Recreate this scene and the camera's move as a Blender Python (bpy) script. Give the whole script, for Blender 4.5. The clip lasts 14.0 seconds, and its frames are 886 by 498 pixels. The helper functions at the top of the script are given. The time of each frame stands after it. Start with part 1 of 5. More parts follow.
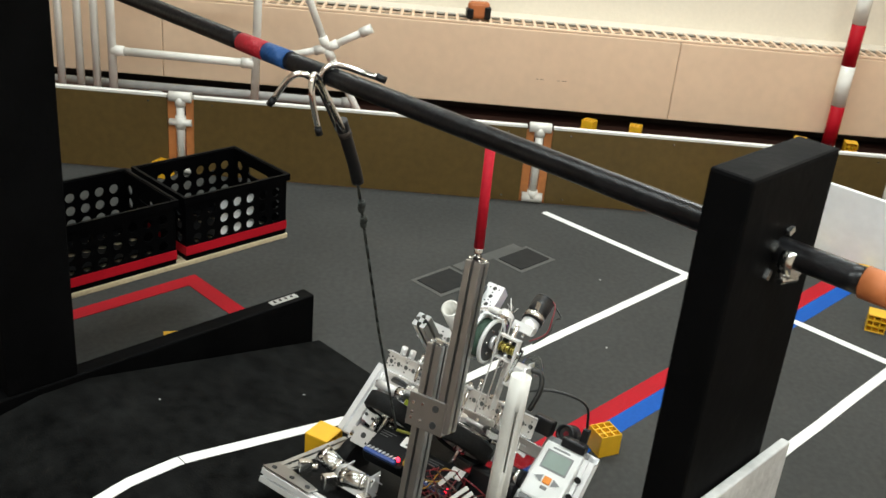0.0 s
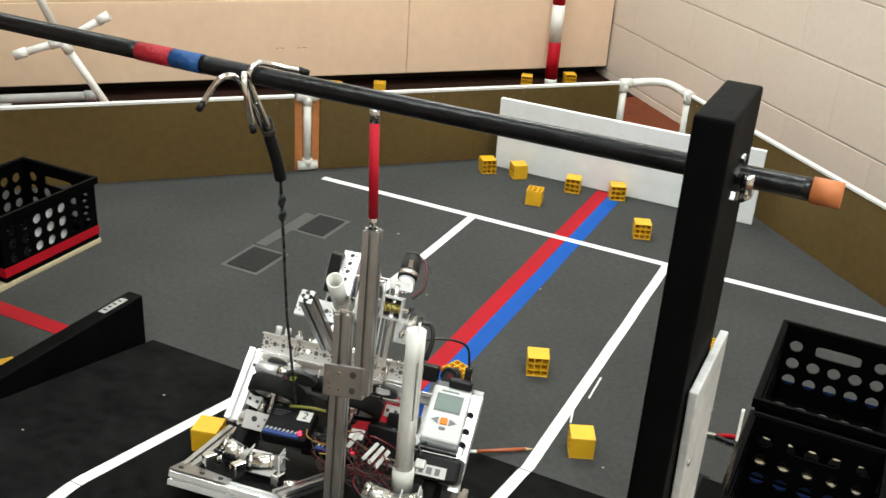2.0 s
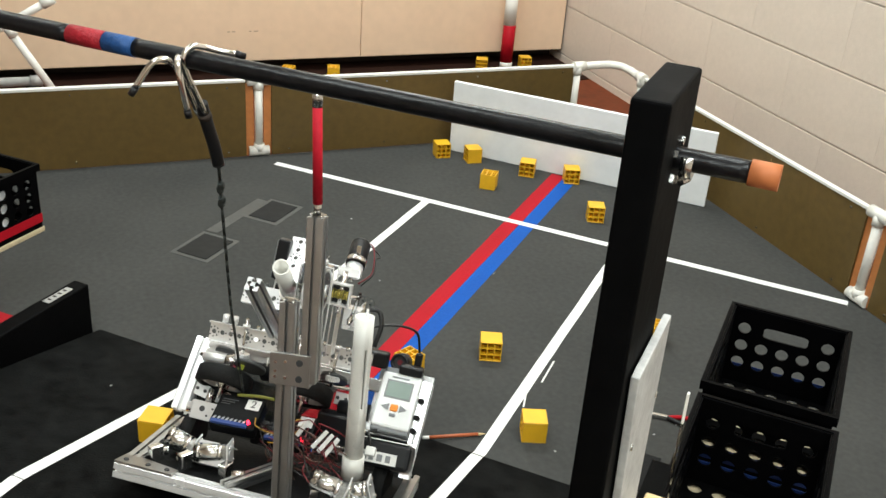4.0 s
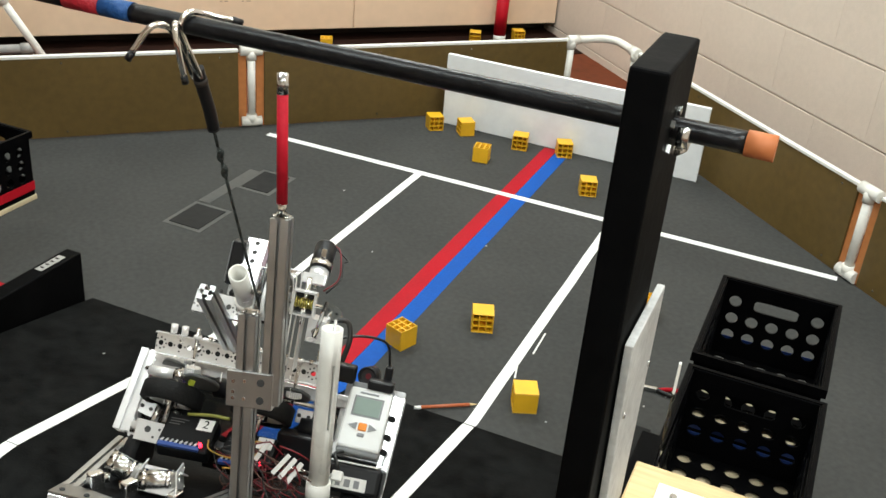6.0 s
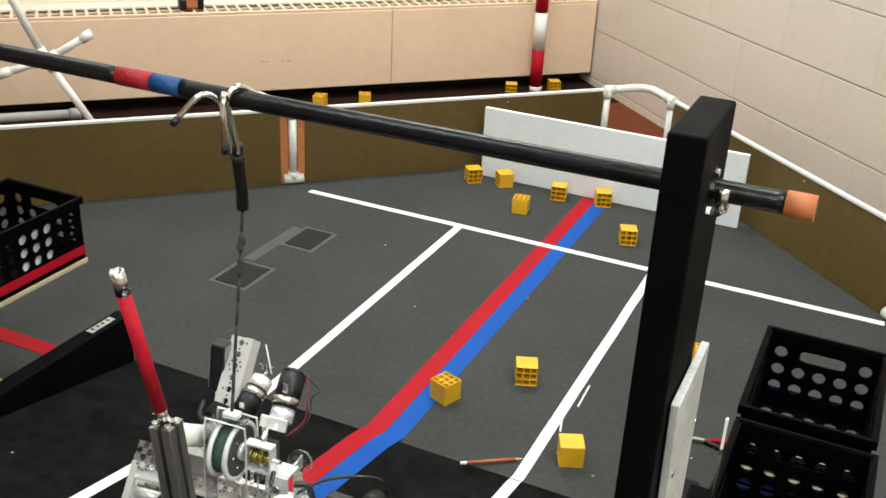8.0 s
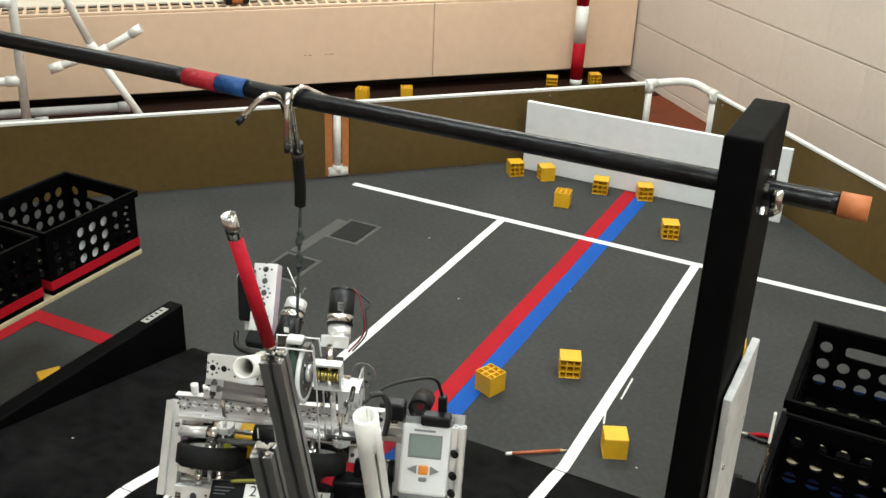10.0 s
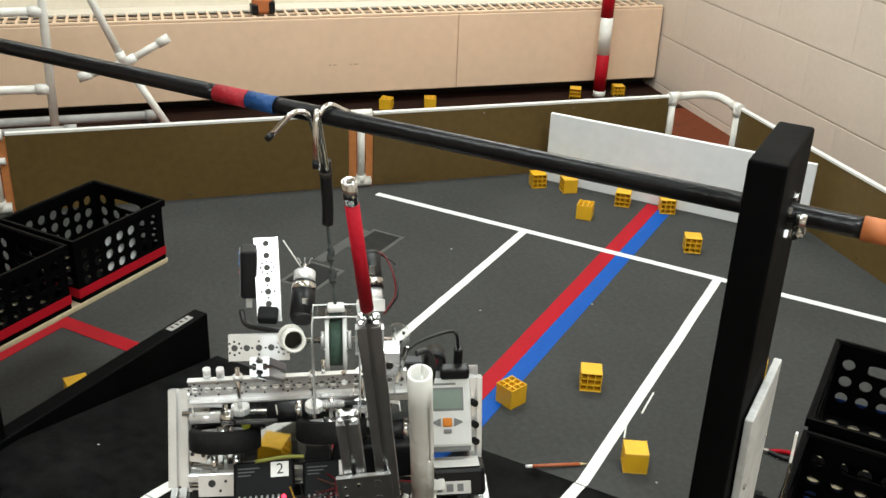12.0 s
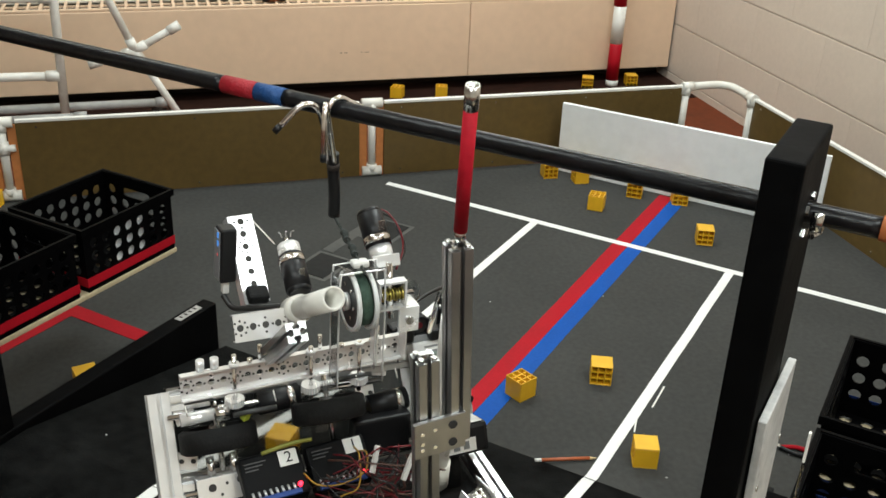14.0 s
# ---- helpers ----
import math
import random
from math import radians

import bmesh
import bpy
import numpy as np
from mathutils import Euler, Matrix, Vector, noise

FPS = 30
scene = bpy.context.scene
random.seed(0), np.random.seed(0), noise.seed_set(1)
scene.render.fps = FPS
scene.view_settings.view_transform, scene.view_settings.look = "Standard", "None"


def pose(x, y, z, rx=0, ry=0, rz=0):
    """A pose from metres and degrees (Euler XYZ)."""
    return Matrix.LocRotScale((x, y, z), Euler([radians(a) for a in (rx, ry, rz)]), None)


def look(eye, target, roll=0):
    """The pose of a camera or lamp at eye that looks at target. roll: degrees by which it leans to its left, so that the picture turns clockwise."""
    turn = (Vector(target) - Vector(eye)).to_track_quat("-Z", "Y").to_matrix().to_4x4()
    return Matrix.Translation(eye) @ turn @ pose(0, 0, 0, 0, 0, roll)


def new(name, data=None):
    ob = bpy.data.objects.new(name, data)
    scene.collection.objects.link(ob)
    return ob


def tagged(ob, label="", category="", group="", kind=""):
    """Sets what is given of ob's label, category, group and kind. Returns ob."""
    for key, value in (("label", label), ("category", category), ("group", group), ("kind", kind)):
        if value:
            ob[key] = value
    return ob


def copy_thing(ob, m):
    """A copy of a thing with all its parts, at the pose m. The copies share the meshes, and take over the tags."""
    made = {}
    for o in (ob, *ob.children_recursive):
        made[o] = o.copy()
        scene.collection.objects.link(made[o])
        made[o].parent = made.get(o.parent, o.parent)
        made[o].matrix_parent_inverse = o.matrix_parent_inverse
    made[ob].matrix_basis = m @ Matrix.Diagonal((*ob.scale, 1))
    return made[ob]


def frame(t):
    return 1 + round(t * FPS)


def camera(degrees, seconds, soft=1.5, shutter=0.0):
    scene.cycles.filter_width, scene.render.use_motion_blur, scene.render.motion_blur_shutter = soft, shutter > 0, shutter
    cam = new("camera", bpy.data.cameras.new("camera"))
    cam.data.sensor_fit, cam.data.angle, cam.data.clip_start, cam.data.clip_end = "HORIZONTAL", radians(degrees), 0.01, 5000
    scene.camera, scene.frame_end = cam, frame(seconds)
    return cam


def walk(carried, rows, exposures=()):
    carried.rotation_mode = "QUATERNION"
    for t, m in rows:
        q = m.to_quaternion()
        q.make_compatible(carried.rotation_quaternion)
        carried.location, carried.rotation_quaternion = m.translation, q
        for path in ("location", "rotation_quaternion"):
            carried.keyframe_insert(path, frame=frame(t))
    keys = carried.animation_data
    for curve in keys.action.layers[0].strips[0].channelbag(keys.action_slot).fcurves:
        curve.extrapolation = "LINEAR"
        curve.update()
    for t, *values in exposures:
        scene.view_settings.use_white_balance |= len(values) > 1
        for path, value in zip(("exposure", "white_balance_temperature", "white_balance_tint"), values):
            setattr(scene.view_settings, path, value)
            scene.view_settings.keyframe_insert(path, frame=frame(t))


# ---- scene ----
cam = camera(47.20, 14.0, shutter=0.3)
PATH = [
    (0, 1.0142, -2.4796, 1.2663, 65.088, -4.930, 45.474),
    (0.2, 0.9729, -2.5069, 1.2683, 64.500, -4.800, 43.350),
    (0.5, 0.9110, -2.5479, 1.2713, 64.578, -4.605, 37.795),
    (1, 0.8330, -2.6792, 1.2818, 62.730, -2.041, 29.807),
    (1.5, 0.8228, -2.7232, 1.2973, 64.070, -2.805, 28.210),
    (2, 0.8313, -2.7179, 1.2961, 64.244, -3.478, 26.267),
    (2.5, 0.8413, -2.7040, 1.2926, 63.792, -4.012, 24.985),
    (3, 0.8461, -2.6932, 1.2926, 63.796, -3.972, 24.298),
    (5.5, 0.8455, -2.7011, 1.2889, 62.483, -4.274, 23.710),
    (6, 0.8432, -2.7043, 1.2876, 62.095, -4.659, 23.802),
    (6.5, 0.8437, -2.7003, 1.2880, 61.942, -4.298, 23.902),
    (7, 0.8412, -2.7058, 1.2905, 61.755, -4.715, 24.004),
    (7.5, 0.8420, -2.7019, 1.2919, 61.986, -3.974, 24.061),
    (7.7, 0.8415, -2.7075, 1.3000, 63.500, -3.400, 24.450),
    (8, 0.8410, -2.7159, 1.3130, 64.638, -2.554, 25.249),
    (8.5, 0.8379, -2.7519, 1.3230, 64.174, -2.140, 27.134),
    (11, 0.8259, -2.7545, 1.3355, 63.856, -1.925, 27.093),
    (11.5, 0.8256, -2.7559, 1.3368, 63.710, -1.861, 27.368),
    (12, 0.8273, -2.7643, 1.3512, 64.375, -2.081, 28.449),
    (12.5, 0.8241, -2.7686, 1.3530, 64.527, -2.439, 28.648),
    (13, 0.8163, -2.7698, 1.3543, 64.411, -2.653, 28.792),
    (13.5, 0.8155, -2.7652, 1.3584, 64.665, -1.946, 28.649),
    (14, 0.8187, -2.7468, 1.3531, 63.618, -2.168, 29.153),
]
EXPOSURES = [(0, 0.0), (0.5, 0.09), (1.0, 0.14), (2.5, 0.17), (3.2, 0.17), (5.5, 0.13), (8.0, 0.14), (8.7, 0.1), (11, 0.0), (12, -0.03), (12.5, -0.16), (13, -0.33), (14, -0.25)]
walk(cam, [(t, pose(*p)) for t, *p in PATH], EXPOSURES)

# ---- light ----
world = bpy.data.worlds.new("world")
scene.world = world
world.use_nodes = True
world.node_tree.nodes["Background"].inputs[0].default_value = (0.95, 1.0, 0.96, 1)
world.node_tree.nodes["Background"].inputs[1].default_value = 0.02


def room_point(along, out):
    """A place in the room, whose walls stand at 45 degrees: metres along the radiator wall from its corner, and out from it."""
    k = math.sqrt(0.5)
    return (-0.57 - k * along + k * out, 1.94 - k * along - k * out)


def ceiling_lamp(along, out, power):
    x, y = room_point(along, out)
    data = bpy.data.lights.new("ceiling_lamp", "AREA")
    data.shape, data.size, data.size_y, data.energy, data.color = "RECTANGLE", 1.2, 0.35, power, (0.915, 1.0, 0.985)
    ob = new("ceiling_lamp", data)
    ob.matrix_world = pose(x, y, 2.74, 0, 0, 45)


for a, o, e in ((1.0, 0.95, 51), (3.0, 0.95, 20), (1.0, 3.0, 30), (3.0, 3.0, 20), (1.0, 5.0, 48), (3.0, 5.0, 48)):
    ceiling_lamp(a, o, e)


# ---- materials ----
def material(name, colour, rough=0.5, metal=0.0, vary=0.12, grain=60.0, blotch=4.0, bump=0.0, bump_size=None, rough_vary=0.1, dark=None, coat=0.0, island=0.0, stretch=None, spec=0.5):
    """Two scales of colour change, gloss that changes with them, and a fine relief."""
    m = bpy.data.materials.new(name)
    m.use_nodes = True
    nt = m.node_tree
    n, l = nt.nodes, nt.links
    b = n["Principled BSDF"]
    b.inputs["Metallic"].default_value = metal
    b.inputs["Coat Weight"].default_value = coat
    b.inputs["Specular IOR Level"].default_value = spec
    tc = n.new("ShaderNodeTexCoord")
    vec = tc.outputs["Object"]
    if stretch:
        mp = n.new("ShaderNodeMapping")
        mp.inputs["Scale"].default_value = stretch
        l.new(vec, mp.inputs["Vector"])
        vec = mp.outputs["Vector"]
    fine, wide = n.new("ShaderNodeTexNoise"), n.new("ShaderNodeTexNoise")
    fine.inputs["Scale"].default_value, fine.inputs["Detail"].default_value = grain, 6
    wide.inputs["Scale"].default_value, wide.inputs["Detail"].default_value = blotch, 4
    for t in (fine, wide):
        l.new(vec, t.inputs["Vector"])
    add = n.new("ShaderNodeMath")
    add.operation = "ADD"
    l.new(fine.outputs["Fac"], add.inputs[0])
    l.new(wide.outputs["Fac"], add.inputs[1])
    span = n.new("ShaderNodeMapRange")
    span.inputs["From Min"].default_value, span.inputs["From Max"].default_value = 0.65, 1.35
    l.new(add.outputs[0], span.inputs["Value"])
    mix = n.new("ShaderNodeMix")
    mix.data_type = "RGBA"
    lo = dark or [c * (1 - vary) for c in colour]
    hi = [min(1, c * (1 + vary)) for c in colour]
    mix.inputs["A"].default_value, mix.inputs["B"].default_value = (*lo, 1), (*hi, 1)
    l.new(span.outputs[0], mix.inputs["Factor"])
    out = mix.outputs["Result"]
    if island:
        info, hsv, mr = n.new("ShaderNodeObjectInfo"), n.new("ShaderNodeHueSaturation"), n.new("ShaderNodeMapRange")
        mr.inputs["To Min"].default_value, mr.inputs["To Max"].default_value = 1 - island, 1 + island
        l.new(info.outputs["Random"], mr.inputs["Value"])
        l.new(mr.outputs[0], hsv.inputs["Value"])
        l.new(out, hsv.inputs["Color"])
        out = hsv.outputs["Color"]
    l.new(out, b.inputs["Base Color"])
    rr = n.new("ShaderNodeMapRange")
    rr.inputs["To Min"].default_value, rr.inputs["To Max"].default_value = max(0.02, rough - rough_vary), min(1, rough + rough_vary)
    l.new(wide.outputs["Fac"], rr.inputs["Value"])
    l.new(rr.outputs[0], b.inputs["Roughness"])
    if bump:
        bn, bt = n.new("ShaderNodeBump"), n.new("ShaderNodeTexNoise")
        bt.inputs["Scale"].default_value, bt.inputs["Detail"].default_value = bump_size or grain * 3, 5
        l.new(vec, bt.inputs["Vector"])
        l.new(bt.outputs["Fac"], bn.inputs["Height"])
        bn.inputs["Strength"].default_value, bn.inputs["Distance"].default_value = bump, 0.004
        l.new(bn.outputs["Normal"], b.inputs["Normal"])
    return m


def glass(name, colour=(0.9, 0.93, 0.92), rough=0.05, alpha=None):
    m = bpy.data.materials.new(name)
    m.use_nodes = True
    b = m.node_tree.nodes["Principled BSDF"]
    b.inputs["Base Color"].default_value = (*colour, 1)
    b.inputs["Roughness"].default_value = rough
    b.inputs["IOR"].default_value = 1.45
    b.inputs["Transmission Weight"].default_value = 1.0
    if alpha:
        b.inputs["Alpha"].default_value = alpha
    return m


def glow(name, colour, strength):
    m = bpy.data.materials.new(name)
    m.use_nodes = True
    b = m.node_tree.nodes["Principled BSDF"]
    b.inputs["Base Color"].default_value = (*colour, 1)
    b.inputs["Emission Color"].default_value = (*colour, 1)
    b.inputs["Emission Strength"].default_value = strength
    return m


CARPET = material("carpet", (0.052, 0.052, 0.0495), 0.95, spec=0.15, vary=0.18, grain=70, blotch=3.0, bump=0.09, bump_size=900, dark=(0.0405, 0.041, 0.039))
RAMP = material("ramp_sheet", (0.0062, 0.0064, 0.0062), 0.8, spec=0.05, vary=0.8, grain=30, blotch=7, bump=0.35, bump_size=250)
ROOM_FLOOR = material("red_brown_floor", (0.135, 0.032, 0.012), 0.6, spec=0.15, vary=0.3, grain=30, blotch=3)
CREAM = material("cream_paint", (0.68, 0.580, 0.495), 0.5, vary=0.05, grain=60, blotch=3, bump=0.18, bump_size=140)
MORTAR = material("painted_mortar", (0.58, 0.50, 0.43), 0.6, vary=0.06, grain=60, blotch=3, bump=0.4, bump_size=200)
PALE = material("pale_wall_paint", (0.78, 0.71, 0.60), 0.55, vary=0.04, grain=60, blotch=3, bump=0.4, bump_size=170)
RADIATOR = material("tan_enamel", (0.82, 0.60, 0.425), 0.42, vary=0.05, grain=25, blotch=2, bump=0.05, bump_size=60)
DARK_GAP = material("recess_shade_and_dark_parts", (0.03, 0.022, 0.018), 0.7)
HARDBOARD = material("brown_hardboard", (0.118, 0.075, 0.021), 0.42, vary=0.22, grain=35, blotch=1.8, bump=0.12, bump_size=220)
PLY_EDGE = material("orange_plywood", (0.52, 0.19, 0.055), 0.6, vary=0.2, grain=40, blotch=6)
WHITE_CAP = material("white_edge", (0.80, 0.79, 0.75), 0.5, vary=0.06)
# scuffed white; its grey base holds the shade of a face turned from the light
SCUFFED_SHADED = material("scuffed_shaded_white", (0.50, 0.50, 0.49), 0.6, vary=0.22, grain=70, blotch=9, bump=0.3, bump_size=120)
# grey-white pipe, its colour darkened for the shade behind the field wall
SHADED_PVC = material("shaded_grey_pvc", (0.36, 0.36, 0.35), 0.4, vary=0.2, grain=30, blotch=8)
FLOOR_SHADE = material("floor_shade", (0.022, 0.009, 0.006), 0.7, spec=0.1, vary=0.3, grain=20, blotch=3)
FAINT_MARK = material("faint_scuff", (0.42, 0.27, 0.18), 0.5)
PVC = material("white_pvc", (0.80, 0.79, 0.75), 0.28, vary=0.05, grain=20, blotch=6, dark=(0.70, 0.68, 0.62))
WHITE_BOARD = material("white_board", (0.84, 0.86, 0.87), 0.45, vary=0.06, grain=30, blotch=3, bump=0.05)
BLACK_WOOD = material("black_painted_wood", (0.0016, 0.0016, 0.0018), 0.65, spec=0.06, vary=0.5, grain=40, blotch=8, bump=0.16, bump_size=70, rough_vary=0.2)
BLACK_PIPE = material("black_pipe", (0.005, 0.005, 0.006), 0.32, spec=0.30, vary=0.6, grain=120, blotch=30, rough_vary=0.07, bump=0.22, bump_size=110)
BAND_BLUE = material("worn_blue_tape", (0.014, 0.066, 0.21), 0.45, spec=0.3, vary=0.25, grain=90, blotch=40, bump=0.5, bump_size=150)
CRATE_BLUE = material("dull_blue_tape", (0.007, 0.02, 0.085), 0.5, spec=0.2, vary=0.25)
BAND_RED = material("worn_red_tape", (0.34, 0.014, 0.024), 0.45, spec=0.3, vary=0.2, grain=90, blotch=40, bump=0.5, bump_size=150)
RED_TAPE = material("red_tape", (0.385, 0.007, 0.016), 0.5, spec=0.1, vary=0.12, grain=120, blotch=12, bump=0.15)
BLUE_TAPE = material("blue_tape", (0.006, 0.080, 0.37), 0.5, spec=0.1, vary=0.12, grain=120, blotch=12, bump=0.15)
WHITE_TAPE = material("white_tape", (0.82, 0.82, 0.80), 0.55, vary=0.06, grain=90, blotch=10, bump=0.15)
TAN_BOARD = material("pale_wood", (0.52, 0.43, 0.28), 0.6, vary=0.18, grain=14, blotch=3, stretch=(1, 12, 12))
PINE = material("pine_wood", (0.66, 0.47, 0.24), 0.55, vary=0.2, grain=12, blotch=3, stretch=(1, 14, 14))
YELLOW = material("yellow_plastic", (0.76, 0.42, 0.016), 0.42, vary=0.07, grain=30, blotch=20, island=0.08)
CRATE = material("black_crate_plastic", (0.0013, 0.0013, 0.0015), 0.45, spec=0.035, vary=0.3, grain=60, blotch=9, bump=0.1)
STEEL = material("bright_steel", (0.62, 0.62, 0.60), 0.22, 1.0, vary=0.12, grain=60, blotch=12)
CHROME = material("chrome", (0.72, 0.71, 0.69), 0.14, 1.0, vary=0.06)
ALU = material("brushed_aluminium", (0.94, 0.95, 0.95), 0.23, 0.52, vary=0.1, grain=40, blotch=15, rough_vary=0.12)
ALU_DULL = material("anodised_aluminium", (0.46, 0.46, 0.46), 0.36, 1.0, vary=0.1, grain=40, blotch=15)
HOLE_DARK = material("dark_hole", (0.03, 0.03, 0.03), 0.7)
BLACK_CASE = material("matt_black_case", (0.0035, 0.0035, 0.004), 0.5, spec=0.14, vary=0.3)
BLACK_PLASTIC = material("black_plastic", (0.007, 0.007, 0.008), 0.4, spec=0.35, vary=0.2)
PAD = material("worn_rubber_pad", (0.018, 0.018, 0.0175), 0.75, spec=0.2, vary=0.3, grain=40, blotch=12)
RUBBER = material("black_rubber", (0.007, 0.007, 0.007), 0.75, spec=0.25, vary=0.3, bump=0.3)
ORANGE = material("orange_rubber", (0.46, 0.14, 0.042), 0.6, vary=0.12)
CORD = material("dark_cord", (0.028, 0.033, 0.030), 0.85, vary=0.3, bump=0.5, bump_size=900)
SMOKED_TAPE = material("grey_tape", (0.066, 0.067, 0.064), 0.5, vary=0.2, grain=50, blotch=12)
CLEAR = glass("clear_acrylic")


# ---- mesh helpers ----
def box(bm, x0, y0, z0, x1, y1, z1, m=None):
    made = bmesh.ops.create_cube(bm, size=1.0)["verts"]
    for v in made:
        v.co = Vector(((x0 + x1) / 2 + v.co.x * (x1 - x0), (y0 + y1) / 2 + v.co.y * (y1 - y0), (z0 + z1) / 2 + v.co.z * (z1 - z0)))
        if m:
            v.co = m @ v.co
    return made


def block(x0, y0, z0, x1, y1, z1, bevel=0.002, m=None):
    bm = bmesh.new()
    box(bm, x0, y0, z0, x1, y1, z1, m)
    if bevel:
        bmesh.ops.bevel(bm, geom=bm.edges[:], offset=bevel, segments=2, affect="EDGES", profile=0.5)
    return bm


def rod(bm, a, b, r, seg=16, r2=None, inner=0.0):
    """A round bar, or a pipe where inner is given, from a to b."""
    a, b = Vector(a), Vector(b)
    turn = (b - a).to_track_quat("Z", "Y").to_matrix()
    r2 = r if r2 is None else r2
    rings = []
    for p, rad in ((a, r), (b, r2)) + (((b, inner), (a, inner)) if inner else ()):
        rings.append([bm.verts.new(p + turn @ Vector((rad * math.cos(k * 2 * math.pi / seg), rad * math.sin(k * 2 * math.pi / seg), 0))) for k in range(seg)])
    pairs = list(zip(rings, rings[1:])) + ([(rings[-1], rings[0])] if inner else [])
    for p, q in pairs:
        for k in range(seg):
            f = bm.faces.new((p[k], p[(k + 1) % seg], q[(k + 1) % seg], q[k]))
            f.smooth = True
    if not inner:
        bm.faces.new(rings[0][::-1])
        bm.faces.new(rings[1])
    return bm


def sweep(points, r, seg=10, steps=6, closed_ends=True):
    """A bent bar or cord through the points."""
    pts = [Vector(p) for p in points]
    path = []
    ext = [2 * pts[0] - pts[1], *pts, 2 * pts[-1] - pts[-2]]
    for i in range(1, len(ext) - 2):
        p0, p1, p2, p3 = ext[i - 1:i + 3]
        for s in range(steps):
            t = s / steps
            path.append(0.5 * (2 * p1 + (p2 - p0) * t + (2 * p0 - 5 * p1 + 4 * p2 - p3) * t * t + (3 * p1 - p0 - 3 * p2 + p3) * t ** 3))
    path.append(pts[-1])
    bm = bmesh.new()
    rings = []
    side = None
    for i, p in enumerate(path):
        d = (path[min(i + 1, len(path) - 1)] - path[max(i - 1, 0)]).normalized()
        side = d.orthogonal().normalized() if side is None else (side - d * side.dot(d)).normalized()
        up = d.cross(side)
        rings.append([bm.verts.new(p + r * (math.cos(k * 2 * math.pi / seg) * side + math.sin(k * 2 * math.pi / seg) * up)) for k in range(seg)])
    for p, q in zip(rings, rings[1:]):
        for k in range(seg):
            bm.faces.new((p[k], p[(k + 1) % seg], q[(k + 1) % seg], q[k])).smooth = True
    bm.faces.new(rings[0][::-1])
    bm.faces.new(rings[-1])
    return bm


def holed(bm, cells, depth, m, seg=12):
    """A plate in its own x and y, from z = 0 to depth, made of cells (x0, y0, x1, y1, hole half-width, hole half-height, roundness); a hole of 0 is a full cell. m lays it in place."""
    def hole_ring(cx, cy, rx, ry, z):
        out = []
        for k in range(seg):
            a = 2 * math.pi * (k + 0.5) / seg
            c, s = math.cos(a), math.sin(a)
            if rx != ry:
                c, s = math.copysign(abs(c) ** 0.35, c), math.copysign(abs(s) ** 0.35, s)
            out.append(bm.verts.new(m @ Vector((cx + rx * c, cy + ry * s, z))))
        return out

    def edge_ring(x0, y0, x1, y1, z):
        out = []
        cx, cy, hx, hy = (x0 + x1) / 2, (y0 + y1) / 2, (x1 - x0) / 2, (y1 - y0) / 2
        for k in range(seg):
            a = 2 * math.pi * (k + 0.5) / seg
            c, s = math.cos(a), math.sin(a)
            big = max(abs(c), abs(s))
            c, s = c / big, s / big
            if abs(abs(c) - 1) < 0.35 and abs(abs(s) - 1) < 0.45:
                c, s = math.copysign(1, c), math.copysign(1, s)
            out.append(bm.verts.new(m @ Vector((cx + hx * c, cy + hy * s, z))))
        return out

    for x0, y0, x1, y1, rx, ry in cells:
        if rx == 0:
            box(bm, x0, y0, 0, x1, y1, depth, m)
            continue
        cx, cy = (x0 + x1) / 2, (y0 + y1) / 2
        rings = [edge_ring(x0, y0, x1, y1, 0), hole_ring(cx, cy, rx, ry, 0), hole_ring(cx, cy, rx, ry, depth), edge_ring(x0, y0, x1, y1, depth)]
        for p, q in zip(rings, rings[1:] + rings[:1]):
            for k in range(seg):
                bm.faces.new((p[k], p[(k + 1) % seg], q[(k + 1) % seg], q[k]))
    bmesh.ops.remove_doubles(bm, verts=bm.verts[:], dist=1e-5)


def part(name, bm, mat, parent=None, label="", m=None):
    """Links a bmesh as one mesh object under a thing or a part."""
    me = bpy.data.meshes.new(name)
    bmesh.ops.recalc_face_normals(bm, faces=bm.faces[:])
    bm.to_mesh(me)
    bm.free()
    me.materials.append(mat)
    ob = new(name, me)
    if parent:
        ob.parent = parent
    if m is not None:
        ob.matrix_basis = m
    return tagged(ob, label) if label else ob


def thing(name, label, category, m=None, group=""):
    ob = new(name)
    ob.empty_display_size = 0.05
    if m is not None:
        ob.matrix_basis = m
    return tagged(ob, label, category, group)


def structure(name, bm, mat, label, category="structure", m=None):
    return tagged(part(name, bm, mat, m=m), label, category, kind="structure")


# ---- setting ----
K = math.sqrt(0.5)
L0 = 0.992          # the field's far corner stands at (0, L0)
HALF = 2.735        # from there to the middle of the field
WALL_H = 0.262
BAR_Y, BAR_Z = -1.753, 0.945

# room: an inner frame with x along the radiator wall away from the corner, y out from it
ROOM = Matrix(((-K, K, 0, -0.57), (-K, -K, 0, 1.94), (0, 0, 1, 0), (0, 0, 0, 1)))
structure("floor", block(-0.2, -0.5, -0.10, 6.6, 7.2, -0.012, 0), ROOM_FLOOR, "red-brown smooth floor of the room", "floor", ROOM)
structure("ceiling", block(-0.2, -0.5, 2.8, 6.6, 7.2, 2.9, 0), PALE, "plain pale ceiling", "ceiling", ROOM)
structure("wall_back", block(-0.2, 7.0, -0.012, 6.6, 7.2, 2.8, 0), PALE, "plain pale wall", "wall", ROOM)
structure("wall_side", block(6.4, 0.02, -0.012, 6.6, 7.0, 2.8, 0), PALE, "plain pale wall", "wall", ROOM)
